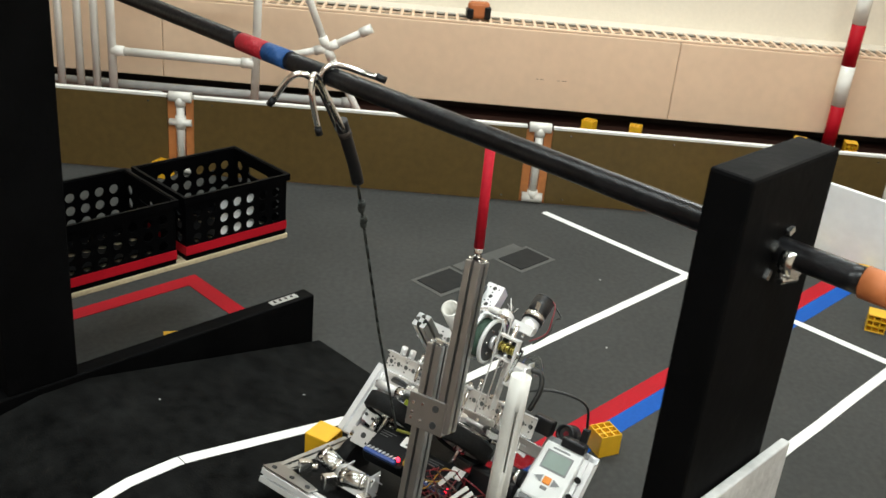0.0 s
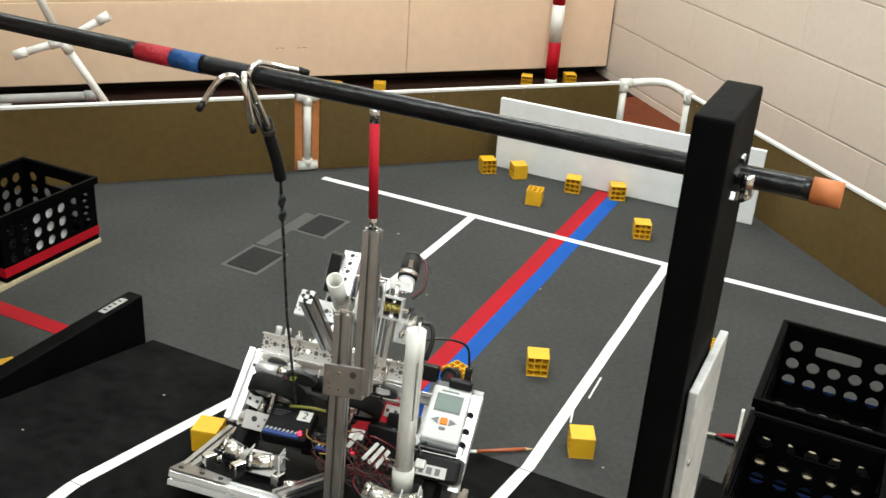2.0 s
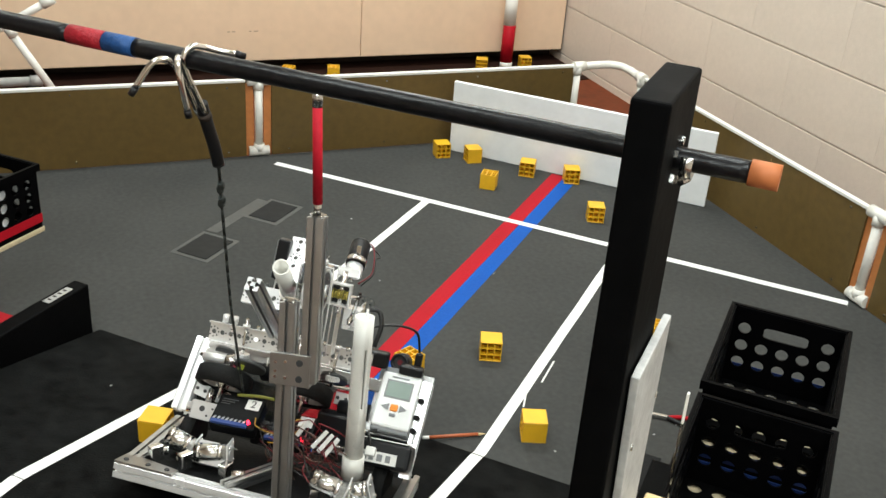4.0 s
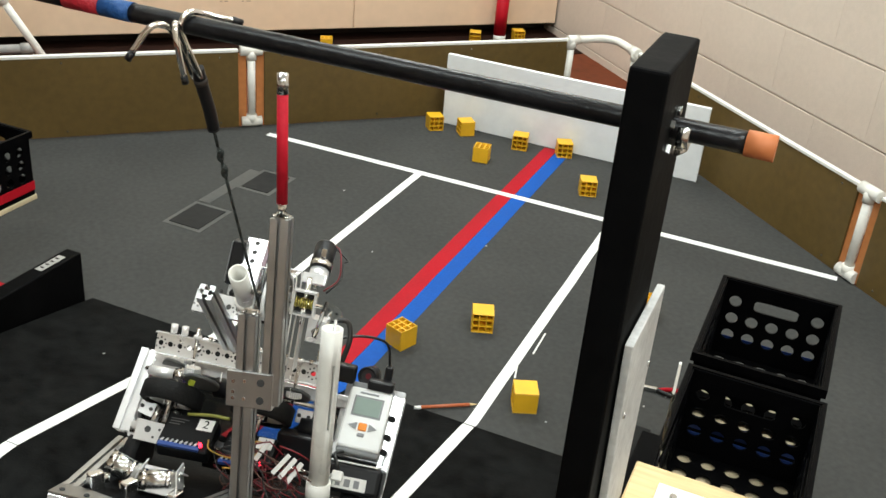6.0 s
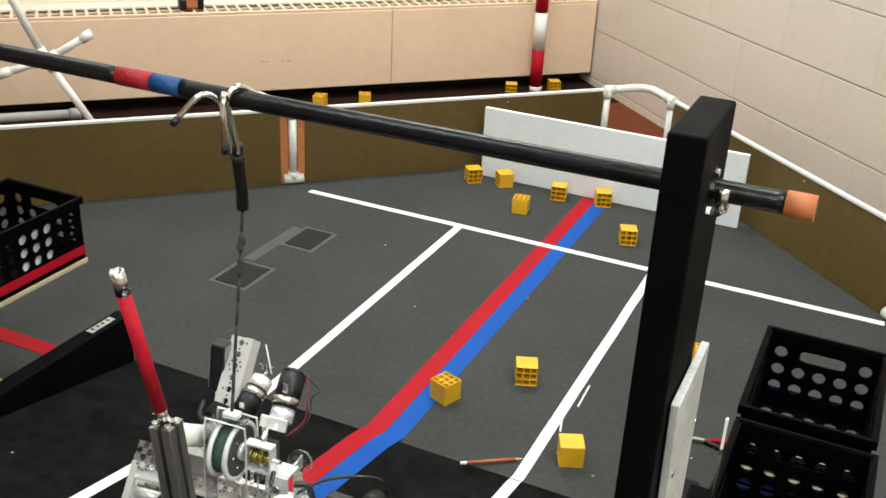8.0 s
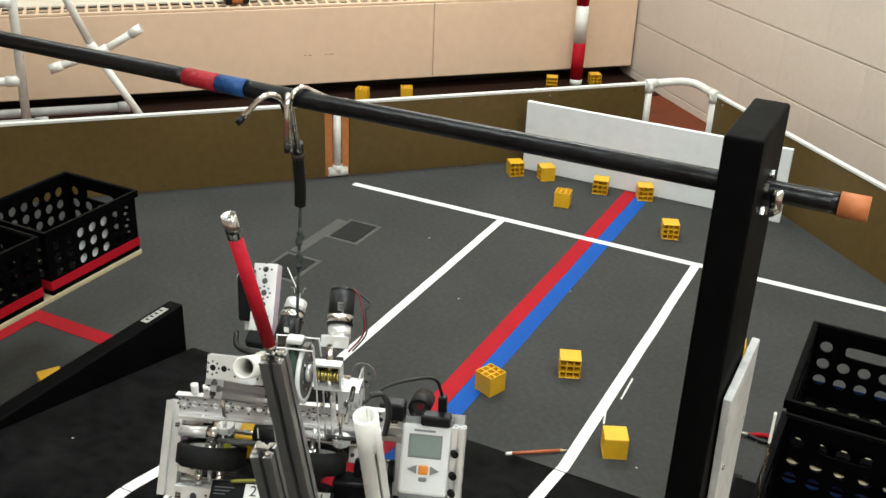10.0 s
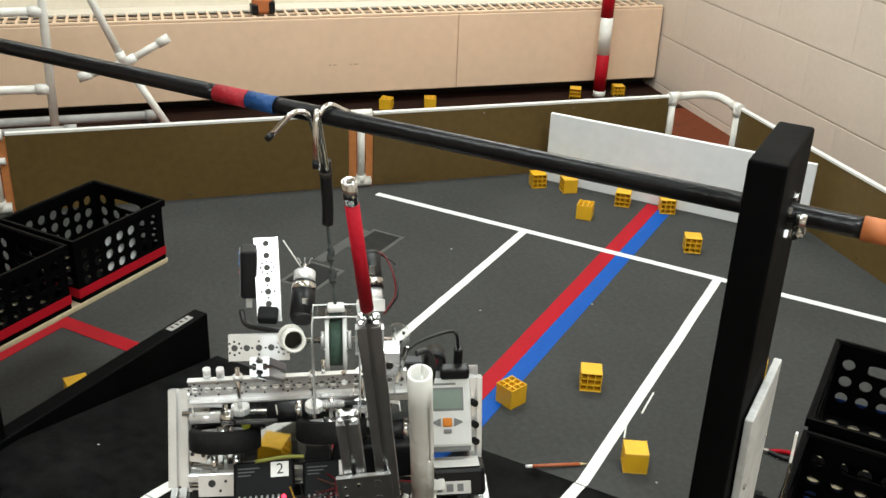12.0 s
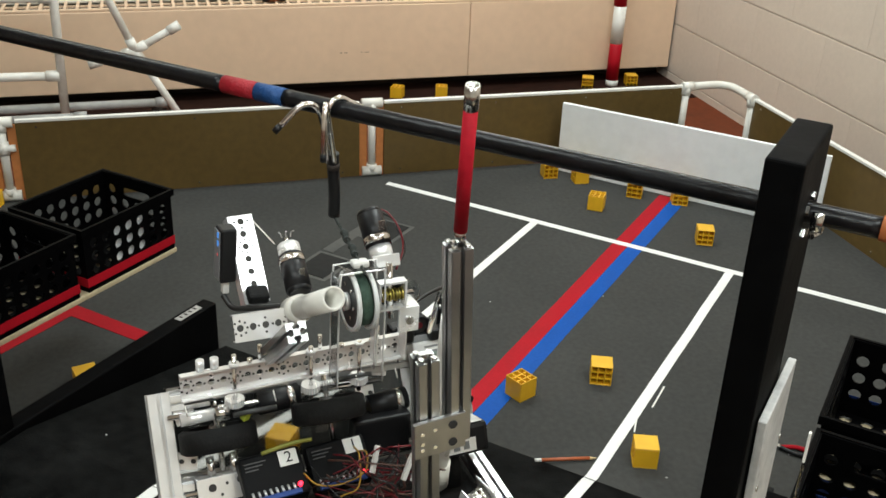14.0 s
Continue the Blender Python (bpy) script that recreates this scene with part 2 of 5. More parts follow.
structure("wall_radiator", block(-0.2, -0.42, -0.012, 6.4, -0.13, 2.8, 0), PALE, "pale painted wall behind the radiator cover", "wall", ROOM)

# shade at the foot of the radiator cover, laid on the floor as a dark strip
structure("floor_shade_strip", block(0.0, 0.0, -0.0119, 5.9, 0.42, -0.008, 0), FLOOR_SHADE, "dark brown strip for the shade on the floor along the radiator cover", "floor", ROOM)

# field floor: a square that stands on its corner
SIDE = HALF * math.sqrt(2)
structure("field_floor", block(0, -SIDE, -0.012, SIDE, 0, 0.0, 0), CARPET, "dark grey foam and carpet field floor", "floor",
          Matrix(((K, K, 0, 0), (-K, K, 0, L0), (0, 0, 1, 0), (0, 0, 0, 1))))

# ramp under the bar
RAMP_Y0, RAMP_Y1, RAMP_H = -1.115, -1.70, 0.115


def ramp_z(y):
    near = 2 * BAR_Y
    if y > BAR_Y:
        return min(RAMP_H, max(0.0, (RAMP_Y0 - y) / (RAMP_Y0 - RAMP_Y1) * RAMP_H)) + 0.006
    return ramp_z(near - y)


bm = bmesh.new()
prof = [(RAMP_Y0, 0.0), (RAMP_Y0, 0.006), (RAMP_Y1, RAMP_H + 0.006), (2 * BAR_Y - RAMP_Y1, RAMP_H + 0.006), (2 * BAR_Y - RAMP_Y0, 0.006), (2 * BAR_Y - RAMP_Y0, 0.0)]
rows = [[bm.verts.new((x, y, z)) for y, z in prof] for x in (-0.648, 0.655)]
for i in range(len(prof)):
    j = (i + 1) % len(prof)
    bm.faces.new((rows[0][i], rows[0][j], rows[1][j], rows[1][i]))
bm.faces.new(rows[0][::-1])
bm.faces.new(rows[1])
structure("ramp", bm, RAMP, "black sheet-covered ramp under the pull-up bar", "ramp")


def ribbon(points, width, lift=0.0012):
    """Tape laid along points (x, y) over the floor and the ramp, with mitred corners."""
    bm = bmesh.new()
    pts = [Vector(p) for p in points]
    fine = []
    for a, b in zip(pts, pts[1:]):
        n = max(1, int((b - a).length / 0.03))
        fine += [a.lerp(b, i / n) for i in range(n)]
    fine.append(pts[-1])
    last = None
    for i, p in enumerate(fine):
        d0 = (p - fine[i - 1]).normalized() if i else (fine[1] - p).normalized()
        d1 = (fine[i + 1] - p).normalized() if i < len(fine) - 1 else d0
        d = (d0 + d1).normalized()
        s = Vector((-d.y, d.x)) * (width / 2 / max(0.4, d.dot(d1)))
        z = ramp_z(p.y) - 0.006 if p.y > RAMP_Y0 + 0.002 or abs(p.x) > 0.66 else ramp_z(p.y)
        if abs(p.x) > 0.66:
            z = 0.0
        wob = 0.0012 * noise.noise((p.x * 6, p.y * 6, 3.0))
        row = [bm.verts.new((q.x + wob, q.y + wob, z + h)) for q in (p + s, p - s) for h in (lift, 0.0002)]
        row = [row[1], row[0], row[2], row[3]]
        if last:
            for k in range(3):
                bm.faces.new((last[k], last[k + 1], row[k + 1], row[k]))
        last = row
    return bm


W_LINE = 0.315
structure("line_cross", ribbon([(-0.875, 0.0), (0.955, 0.0)], 0.025), WHITE_TAPE, "white tape line across the field corner", "tape line")
structure("line_side", ribbon([(-W_LINE, -0.012), (-W_LINE, -1.1), (-0.308, -1.2), (-0.309, -1.98)], 0.025), WHITE_TAPE, "white tape line up the ramp", "tape line")
structure("line_side", ribbon([(W_LINE, -0.012), (W_LINE, -1.1), (W_LINE, -1.98)], 0.025), WHITE_TAPE, "white tape line up the ramp", "tape line")
structure("line_red", ribbon([(-0.024, 0.44), (-0.024, -1.09), (-0.030, -1.16), (-0.027, -1.46)], 0.046, 0.0008), RED_TAPE, "red tape line along the middle of the field", "tape line")
structure("line_blue", ribbon([(0.023, 0.44), (0.023, -1.09), (0.017, -1.16), (0.020, -1.46)], 0.046, 0.0008), BLUE_TAPE, "blue tape line along the middle of the field", "tape line")
structure("line_goal", ribbon([(-1.103, -1.75), (-1.103, -1.187), (-0.70, -1.187)], 0.046, 0.0012), RED_TAPE, "red tape line with a corner beside the crates", "tape line")


# ---- field walls ----
def wall_matrix(side):
    """side -1: the wall that runs down to the left from the far corner, 1: to the right. x runs from the corner along the wall, y outwards."""
    if side < 0:
        return Matrix(((-K, -K, 0, 0), (-K, K, 0, L0), (0, 0, 1, 0), (0, 0, 0, 1)))
    return Matrix(((K, K, 0, 0), (-K, K, 0, L0), (0, 0, 1, 0), (0, 0, 0, 1)))


def field_panel(side, a, b):
    t = thing("field_panel", "brown hardboard field wall panel with a white top edge", "wall panel", wall_matrix(side), "field wall panels")
    part("board", block(a, 0.0, 0.0, b, 0.008, WALL_H - 0.004, 0.001), HARDBOARD, t)
    part("top_edge", block(a, -0.003, WALL_H - 0.004, b, 0.014, WALL_H + 0.006, 0.002), WHITE_CAP, t, "white top edge")
    for x in (a + 0.0, b - 0.026):
        part("edge_strip", block(x, 0.0085, 0.0, x + 0.026, 0.022, WALL_H - 0.02, 0.001), PLY_EDGE, t, "orange plywood strip")
    n = int((b - a) / 0.28)
    for i in range(n):
        for z in (0.018, WALL_H - 0.02):
            bm = bmesh.new()
            x = a + 0.06 + i * (b - a - 0.12) / max(1, n - 1)
            rod(bm, (x, 0.001, z), (x, -0.0015, z), 0.003, 8)
            part("screw", bm, STEEL, t)


def pvc_post(side, s):
    t = thing("pvc_post", "white plastic pipe post of the field wall", "post", wall_matrix(side) @ Matrix.Translation((s, -0.004, 0)), "field wall posts")
    bm = bmesh.new()
    rod(bm, (0, 0.006, 0.02), (0, 0.006, WALL_H), 0.0135, 20)
    part("pipe", bm, PVC, t)
    bm = bmesh.new()
    rod(bm, (-0.034, 0.006, 0.017), (0.034, 0.006, 0.017), 0.017, 20)
    rod(bm, (0, 0.006, 0.017), (0, 0.006, 0.042), 0.018, 20)
    part("foot_tee", bm, PVC, t)
    bm = bmesh.new()
    rod(bm, (-0.036, 0.006, WALL_H), (0.036, 0.006, WALL_H), 0.017, 20)
    rod(bm, (0, 0.006, WALL_H - 0.03), (0, 0.006, WALL_H), 0.0175, 20)
    part("top_tee", bm, PVC, t)
    for dx in (-0.0425, 0.0165):
        part("backing_strip", block(dx, 0.009, 0.002, dx + 0.026, 0.02, WALL_H - 0.012, 0.001), PLY_EDGE, t, "orange plywood strip")
    return t


S_POST = 1.357
GAP = 0.172
for side, stops in ((-1, (GAP, S_POST, 2.53, 3.80)), (1, (GAP, S_POST + 0.02, 2.55, 3.80))):
    for i, (a, b) in enumerate(zip(stops, stops[1:])):
        field_panel(side, a + (0.043 if i else 0.0), b - 0.043)
    for s in stops[1:3]:
        pvc = pvc_post(side, s)
        if side < 0 and s > 2:
            bm = bmesh.new()
            rod(bm, (-0.036, 0.002, WALL_H - 0.085), (0.036, 0.002, WALL_H - 0.085), 0.0115, 18)
            rod(bm, (0, 0.005, WALL_H - 0.105), (0, 0.005, WALL_H - 0.065), 0.0175, 18)
            part("cross_coupling", bm, PVC, pvc, "white coupling half way up")

# the far corner is open and spanned by bent pipe
corner = thing("corner_pipe", "white plastic pipe frame that closes the open field corner", "pipe frame")
d = GAP * K
for sx in (-1, 1):
    bm = bmesh.new()
    rod(bm, (sx * d, L0 - d, 0.0), (sx * d, L0 - d, WALL_H), 0.0135, 20)
    part("upright", bm, PVC, corner)
    bm = bmesh.new()
    rod(bm, (sx * d, L0 - d, WALL_H - 0.03), (sx * d, L0 - d, WALL_H + 0.002), 0.018, 20)
    rod(bm, (sx * (d + 0.012), L0 - d - 0.012, WALL_H), (sx * (d - 0.02), L0 - d + 0.02, WALL_H), 0.018, 20)
    part("tee", bm, PVC, corner)
part("top_pipe", sweep([(-d, L0 - d, WALL_H), (-0.055, L0 - 0.055, WALL_H + 0.002), (-0.02, L0 - 0.028, WALL_H + 0.002), (0.02, L0 - 0.028, WALL_H + 0.002), (0.055, L0 - 0.055, WALL_H + 0.002), (d, L0 - d, WALL_H)], 0.0145, 16), PVC, corner)

board = thing("goal_board", "white painted board standing across the field corner", "board")
part("panel", block(-0.436, 0.448, 0.0, 0.474, 0.464, 0.253, 0.0015), WHITE_BOARD, board)

# ---- radiator ----
rad = thing("radiator_cover", "long tan metal radiator cover with a slotted top grille", "radiator", ROOM)
RB, RT, RF = 0.045, 0.372, 0.13
edges = [0.0, 0.985, 3.10, 5.0, 5.9]
for a, b in zip(edges, edges[1:]):
    part("front_panel", block(a + 0.0008, RF - 0.012, RB, b - 0.0008, RF, RT, 0.004), RADIATOR, rad)
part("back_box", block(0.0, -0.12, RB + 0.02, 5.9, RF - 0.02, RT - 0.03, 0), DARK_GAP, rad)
part("grille_rail", block(0.0, RF - 0.020, RT + 0.0005, 5.9, RF - 0.002, RT + 0.012, 0.003), RADIATOR, rad)
part("grille_rail", block(0.0, RF - 0.180, RT + 0.0005, 5.9, RF - 0.150, RT + 0.012, 0.003), PALE, rad)
bar_mesh = part("grille_bar", block(0.02, RF - 0.1495, RT, 0.031, RF - 0.0205, RT + 0.010, 0), RADIATOR, rad).data
for i in range(1, 128):
    ob = new("grille_bar", bar_mesh)
    ob.parent = rad
    ob.matrix_basis = Matrix.Translation((i * 0.0458, 0, 0))
part("grille_wire", block(0.0, RF - 0.088, RT + 0.001, 5.9, RF - 0.080, RT + 0.0085, 0), RADIATOR, rad)
part("top_shelf", block(0.0, -0.13, RT - 0.002, 5.9, RF - 0.1805, RT + 0.010, 0.002), PALE, rad)
# a dark block stands in for the shade of the recess
part("recess_shade", block(0.0, -0.05, -0.012, 5.9, 0.02, RB + 0.02, 0), DARK_GAP, rad, "dark block for the shade in the recess under the cover")
bm = bmesh.new()
for x, w in ((1.43, 0.020), (1.46, 0.008), (1.525, 0.014), (1.548, 0.010)):
    box(bm, x, RF - 0.001, 0.17, x + w, RF + 0.0006, 0.1735)
part("mark", bm, FAINT_MARK, rad, "small faint scuff marks")

# ---- tape measure on the cover ----
tm = thing("tape_measure", "orange and black tape measure on the radiator cover", "tape measure", ROOM @ pose(1.82, RF - 0.07, RT + 0.012, 0, 0, 8))
part("case", block(-0.045, -0.02, 0.0, 0.045, 0.02, 0.07, 0.014), ORANGE, tm)
part("grip", block(-0.05, -0.0225, 0.0, -0.02, 0.0225, 0.055, 0.008), BLACK_PLASTIC, tm, "black rubber grip")
part("grip", block(0.02, -0.0225, 0.0, 0.05, 0.0225, 0.045, 0.008), BLACK_PLASTIC, tm, "black rubber grip")


# ---- pull-up bar ----
def post(x0, x1, z0, top, shift=0.0):
    t = thing("bar_post", "black painted timber post of the pull-up bar", "post", group="bar posts")
    part("plank", block(x0, BAR_Y - 0.07 + shift, z0, x1, BAR_Y + 0.07 + shift, top, 0.003), BLACK_WOOD, t)
    return t


post(0.661, 0.699, 0.14, 1.022)
post(-0.697, -0.659, 0.1315, 1.022, -0.036)
bar = thing("pull_up_bar", "black pipe bar with red and blue tape and an orange end", "bar")
bm = bmesh.new()
def wrapped(bm, a, b, r, lap=0.012, seg=24):
    """A bar wound with tape, whose turns leave it slightly uneven."""
    a, b = Vector(a), Vector(b)
    n = int((b - a).length / lap)
    turn = (b - a).to_track_quat("Z", "Y").to_matrix()
    rng = random.Random(7)
    rings = []
    for i in range(n + 1):
        q = r + rng.uniform(-0.00010, 0.00010)
        rings.append([bm.verts.new(a.lerp(b, i / n) + turn @ Vector((q * math.cos(k * 2 * math.pi / seg), q * math.sin(k * 2 * math.pi / seg), 0))) for k in range(seg)])
    for p, q in zip(rings, rings[1:]):
        for k in range(seg):
            bm.faces.new((p[k], p[(k + 1) % seg], q[(k + 1) % seg], q[k])).smooth = True
    bm.faces.new(rings[0][::-1])
    bm.faces.new(rings[-1])


wrapped(bm, (-0.80, BAR_Y, BAR_Z), (-0.0455, BAR_Y, BAR_Z), 0.0113)
wrapped(bm, (0.0525, BAR_Y, BAR_Z), (0.772, BAR_Y, BAR_Z + 0.005), 0.0113)
rod(bm, (-0.056, BAR_Y, BAR_Z), (0.055, BAR_Y, BAR_Z), 0.0109, 24)
part("pipe", bm, BLACK_PIPE, bar)
for x0, x1, mt, lb in ((-0.046, 0.0075, BAND_RED, "red tape band"), (0.0085, 0.053, BAND_BLUE, "blue tape band")):
    bm = bmesh.new()
    rod(bm, (x0, BAR_Y, BAR_Z), (x1, BAR_Y, BAR_Z), 0.0120, 24)
    part("tape_band", bm, mt, bar, lb)
for sx in (-1, 1):
    bm = bmesh.new()
    rod(bm, (sx * 0.77, BAR_Y, BAR_Z + 0.005), (sx * 0.798, BAR_Y, BAR_Z + 0.005), 0.0130, 24)
    bmesh.ops.bevel(bm, geom=[e for e in bm.edges if e.calc_face_angle(0) > 1], offset=0.002, segments=2, affect="EDGES")
    part("end_cap", bm, ORANGE, bar, "orange rubber end")
    clamp = part("hose_clamp", rod(bmesh.new(), (sx * 0.706, BAR_Y, BAR_Z), (sx * 0.718, BAR_Y, BAR_Z), 0.0141, 24), STEEL, bar, "bright steel hose clamp")
    part("clamp_screw", rod(bmesh.new(), (sx * 0.709, BAR_Y - 0.009, BAR_Z - 0.0165), (sx * 0.713, BAR_Y + 0.010, BAR_Z - 0.0185), 0.0036, 12), STEEL, clamp)
    bm = bmesh.new()
    for a in range(5):
        an = a * 2 * math.pi / 5
        p = Vector((sx * 0.7015, BAR_Y + 0.02 * math.cos(an), BAR_Z + 0.021 * math.sin(an)))
        box(bm, -0.002, -0.004, -0.0025, 0.002, 0.004, 0.0025, Matrix.Translation(p) @ pose(0, 0, 0, 20 * a, 0, 0))
    part("torn_foil", bm, STEEL, bar, "torn bright foil round the pipe hole")


STICKER = material("worn_sticker", (0.36, 0.355, 0.34), 0.5, vary=0.3, grain=120, blotch=30)


def side_beam(x0, x1, marked=True, top=0.138):
    t = thing("ramp_beam", "black painted timber beam along the side of the ramp", "beam", group="ramp beams")
    part("plank", block(x0, 2 * BAR_Y + 1.128, 0.0, x1, -1.128, top, 0.004), BLACK_WOOD, t)
    if not marked:
        return t
    part("sticker", block(x0 + 0.010, -1.24, top + 0.0001, x1 - 0.012, -1.165, top + 0.0008, 0), STICKER, t, "pale worn sticker")
    bm = bmesh.new()
    for i in range(4):
        box(bm, x0 + 0.013, -1.23 + i * 0.016, top + 0.0008, x1 - 0.018, -1.224 + i * 0.016, top + 0.0011)
    part("sticker_print", bm, DARK_GAP, t)
    return t


side_beam(-0.698, -0.657, True, 0.131)
side_beam(0.659, 0.7, False)

plate = thing("white_panel", "white board fixed upright against the bar post", "board")
bm = block(0.7015, -1.80, 0.14, 0.711, -1.650, 0.724, 0.0015)
for v in bm.verts:
    if v.co.z < 0.4 and v.co.y < -1.72:
        v.co.y += 0.075
part("panel", bm, SCUFFED_SHADED, plate)
for y, z in ((-1.775, 0.62), (-1.66, 0.62), (-1.69, 0.25)):
    part("screw", rod(bmesh.new(), (0.7105, y, z), (0.713, y, z), 0.004, 10), STEEL, plate)


# ---- crates ----
def crate_proto(name, tape, label, m, ly=0.285, h=0.165, grip=True, lx=0.215):
    """An open plastic crate with round holes, lx wide and ly long."""
    t = thing(name, label, "crate", m, "crates")
    th = 0.004
    rh = (h - 0.057) / 3

    def side_cells(length, n, grip=True):
        cells = [(0, 0, length, 0.034, 0, 0)]
        step = (length - 0.016) / n
        for r in range(3):
            z0 = 0.034 + r * rh
            cells += [(0, z0, 0.008, z0 + rh, 0, 0), (length - 0.008, z0, length, z0 + rh, 0, 0)]
            if r == 2 and grip:
                mid = step * (n - 2)
                cells += [(0.008, z0, 0.008 + step, z0 + rh, 0.0115, 0.0115), (0.008 + step, z0, 0.008 + step + mid, z0 + rh, mid * 0.36, 0.0115),
                          (0.008 + step + mid, z0, length - 0.008, z0 + rh, 0.0115, 0.0115)]
            else:
                cells += [(0.008 + i * step, z0, 0.008 + (i + 1) * step, z0 + rh, 0.0115, 0.0115) for i in range(n)]
        cells.append((0, 0.034 + 3 * rh, length, h, 0, 0))
        return cells

    up = Matrix(((1, 0, 0, 0), (0, 0, 1, 0), (0, 1, 0, 0), (0, 0, 0, 1)))
    for y in (-ly / 2, ly / 2 - th):
        bm = bmesh.new()
        holed(bm, side_cells(lx, 5), th, Matrix.Translation((-lx / 2, y, 0)) @ up)
        part("end_wall", bm, CRATE, t)
    up = Matrix(((0, 0, 1, 0), (1, 0, 0, 0), (0, 1, 0, 0), (0, 0, 0, 1)))
    for x in (-lx / 2 + 0.0005, lx / 2 - th - 0.0005):
        bm = bmesh.new()
        holed(bm, side_cells(ly - 2 * th - 0.001, 7, grip), th, Matrix.Translation((x, -ly / 2 + th + 0.0005, 0)) @ up)
        part("side_wall", bm, CRATE, t)
    bm = bmesh.new()
    nx, ny = 5, 7
    holed(bm, [(i * lx / nx * 0.96, j * ly / ny * 0.96, (i + 1) * lx / nx * 0.96, (j + 1) * ly / ny * 0.96, 0.012, 0.012) for i in range(nx) for j in range(ny)], 0.004,
          Matrix.Translation((-lx / 2 * 0.96, -ly / 2 * 0.96, 0.006)))
    part("bottom", bm, CRATE, t)
    bm = bmesh.new()
    for a in ((-lx / 2 - 0.006, -ly / 2 - 0.006, lx / 2 + 0.006, -ly / 2 + 0.001), (-lx / 2 - 0.006, ly / 2 - 0.001, lx / 2 + 0.006, ly / 2 + 0.006),
              (-lx / 2 - 0.006, -ly / 2 + 0.001, -lx / 2 + 0.001, ly / 2 - 0.001), (lx / 2 - 0.001, -ly / 2 + 0.001, lx / 2 + 0.006, ly / 2 - 0.001)):
        box(bm, a[0], a[1], h - 0.014, a[2], a[3], h + 0.002)
    part("rim", bm, CRATE, t)
    bm = bmesh.new()
    o = 0.0015
    for a in ((-lx / 2 - o, -ly / 2 - o, lx / 2 + o, -ly / 2 - 0.0003), (-lx / 2 - o, ly / 2 + 0.0003, lx / 2 + o, ly / 2 + o),
              (-lx / 2 - o, -ly / 2 - 0.0003, -lx / 2 - 0.0003, ly / 2 + 0.0003), (lx / 2 + 0.0003, -ly / 2 - 0.0003, lx / 2 + o, ly / 2 + 0.0003)):
        box(bm, a[0], a[1], 0.013 if not grip else 0.022, a[2], a[3], 0.034 if not grip else 0.046)
    part("tape_band", bm, tape, t, "tape band round the foot")
    return t


red_crate = crate_proto("plastic_crate", RED_TAPE, "open black plastic crate with round holes and a red tape band", pose(-0.885, -1.262, 0.246), 0.270, 0.151, False)
copy_thing(red_crate, pose(-0.885, -1.558, 0.246))
blue_crate = crate_proto("plastic_crate", CRATE_BLUE, "open black plastic crate with round holes and a blue tape band", pose(0.831, -1.116, 0.246), lx=0.200)
copy_thing(blue_crate, pose(0.834, -1.447, 0.246))
sheet = thing("paper_sheet", "white paper standing inside the crate", "paper", pose(-0.786, -1.245, 0.257, 0, -4, 1))
part("paper", block(-0.003, -0.060, 0.0, 0.001, 0.050, 0.11, 0.0005), WHITE_BOARD, sheet)
for x, lb in ((-0.885, "pale wooden shelf on posts under the crates"), (0.832, "pale wooden shelf on posts under the crates")):
    shelf = thing("crate_shelf", lb, "shelf", group="crate shelves")
    part("plank", block(x - 0.105, -2.15, 0.228 if x > 0 else 0.233, x + (0.112 if x > 0 else 0.109), -1.121 if x < 0 else -0.98, 0.246, 0.003), TAN_BOARD, shelf)
    for y in (-1.78, -2.10):
        part("leg", block(x - 0.019, y - 0.019, 0.0, x + 0.019, y + 0.019, 0.228 if x > 0 else 0.233, 0.002), BLACK_WOOD, shelf)
arm = thing("pendulum_arm", "pine board with a bolted white plate and a clear strip", "board")
part("plank", block(0.714, -1.69, 0.385, 0.90, -1.585, 0.42, 0.003), PINE, arm)
part("plate", block(0.752, -1.70, 0.4205, 0.86, -1.62, 0.4235, 0.001), WHITE_BOARD, arm, "white plate")
part("bolt", rod(bmesh.new(), (0.775, -1.645, 0.4235), (0.775, -1.645, 0.430), 0.005, 6), STEEL, arm)
part("upright", block(0.74, -1.66, 0.0, 0.78, -1.62, 0.385, 0.003), PINE, arm)
strip_part = part("clear_strip", block(0.736, -1.552, 0.30, 0.739, -1.532, 0.512, 0.0005), CLEAR, arm, "clear plastic strip")
part("strip_end", block(0.7355, -1.5455, 0.5122, 0.7390, -1.5385, 0.560, 0.0008), WHITE_CAP, strip_part, "white end of the strip")


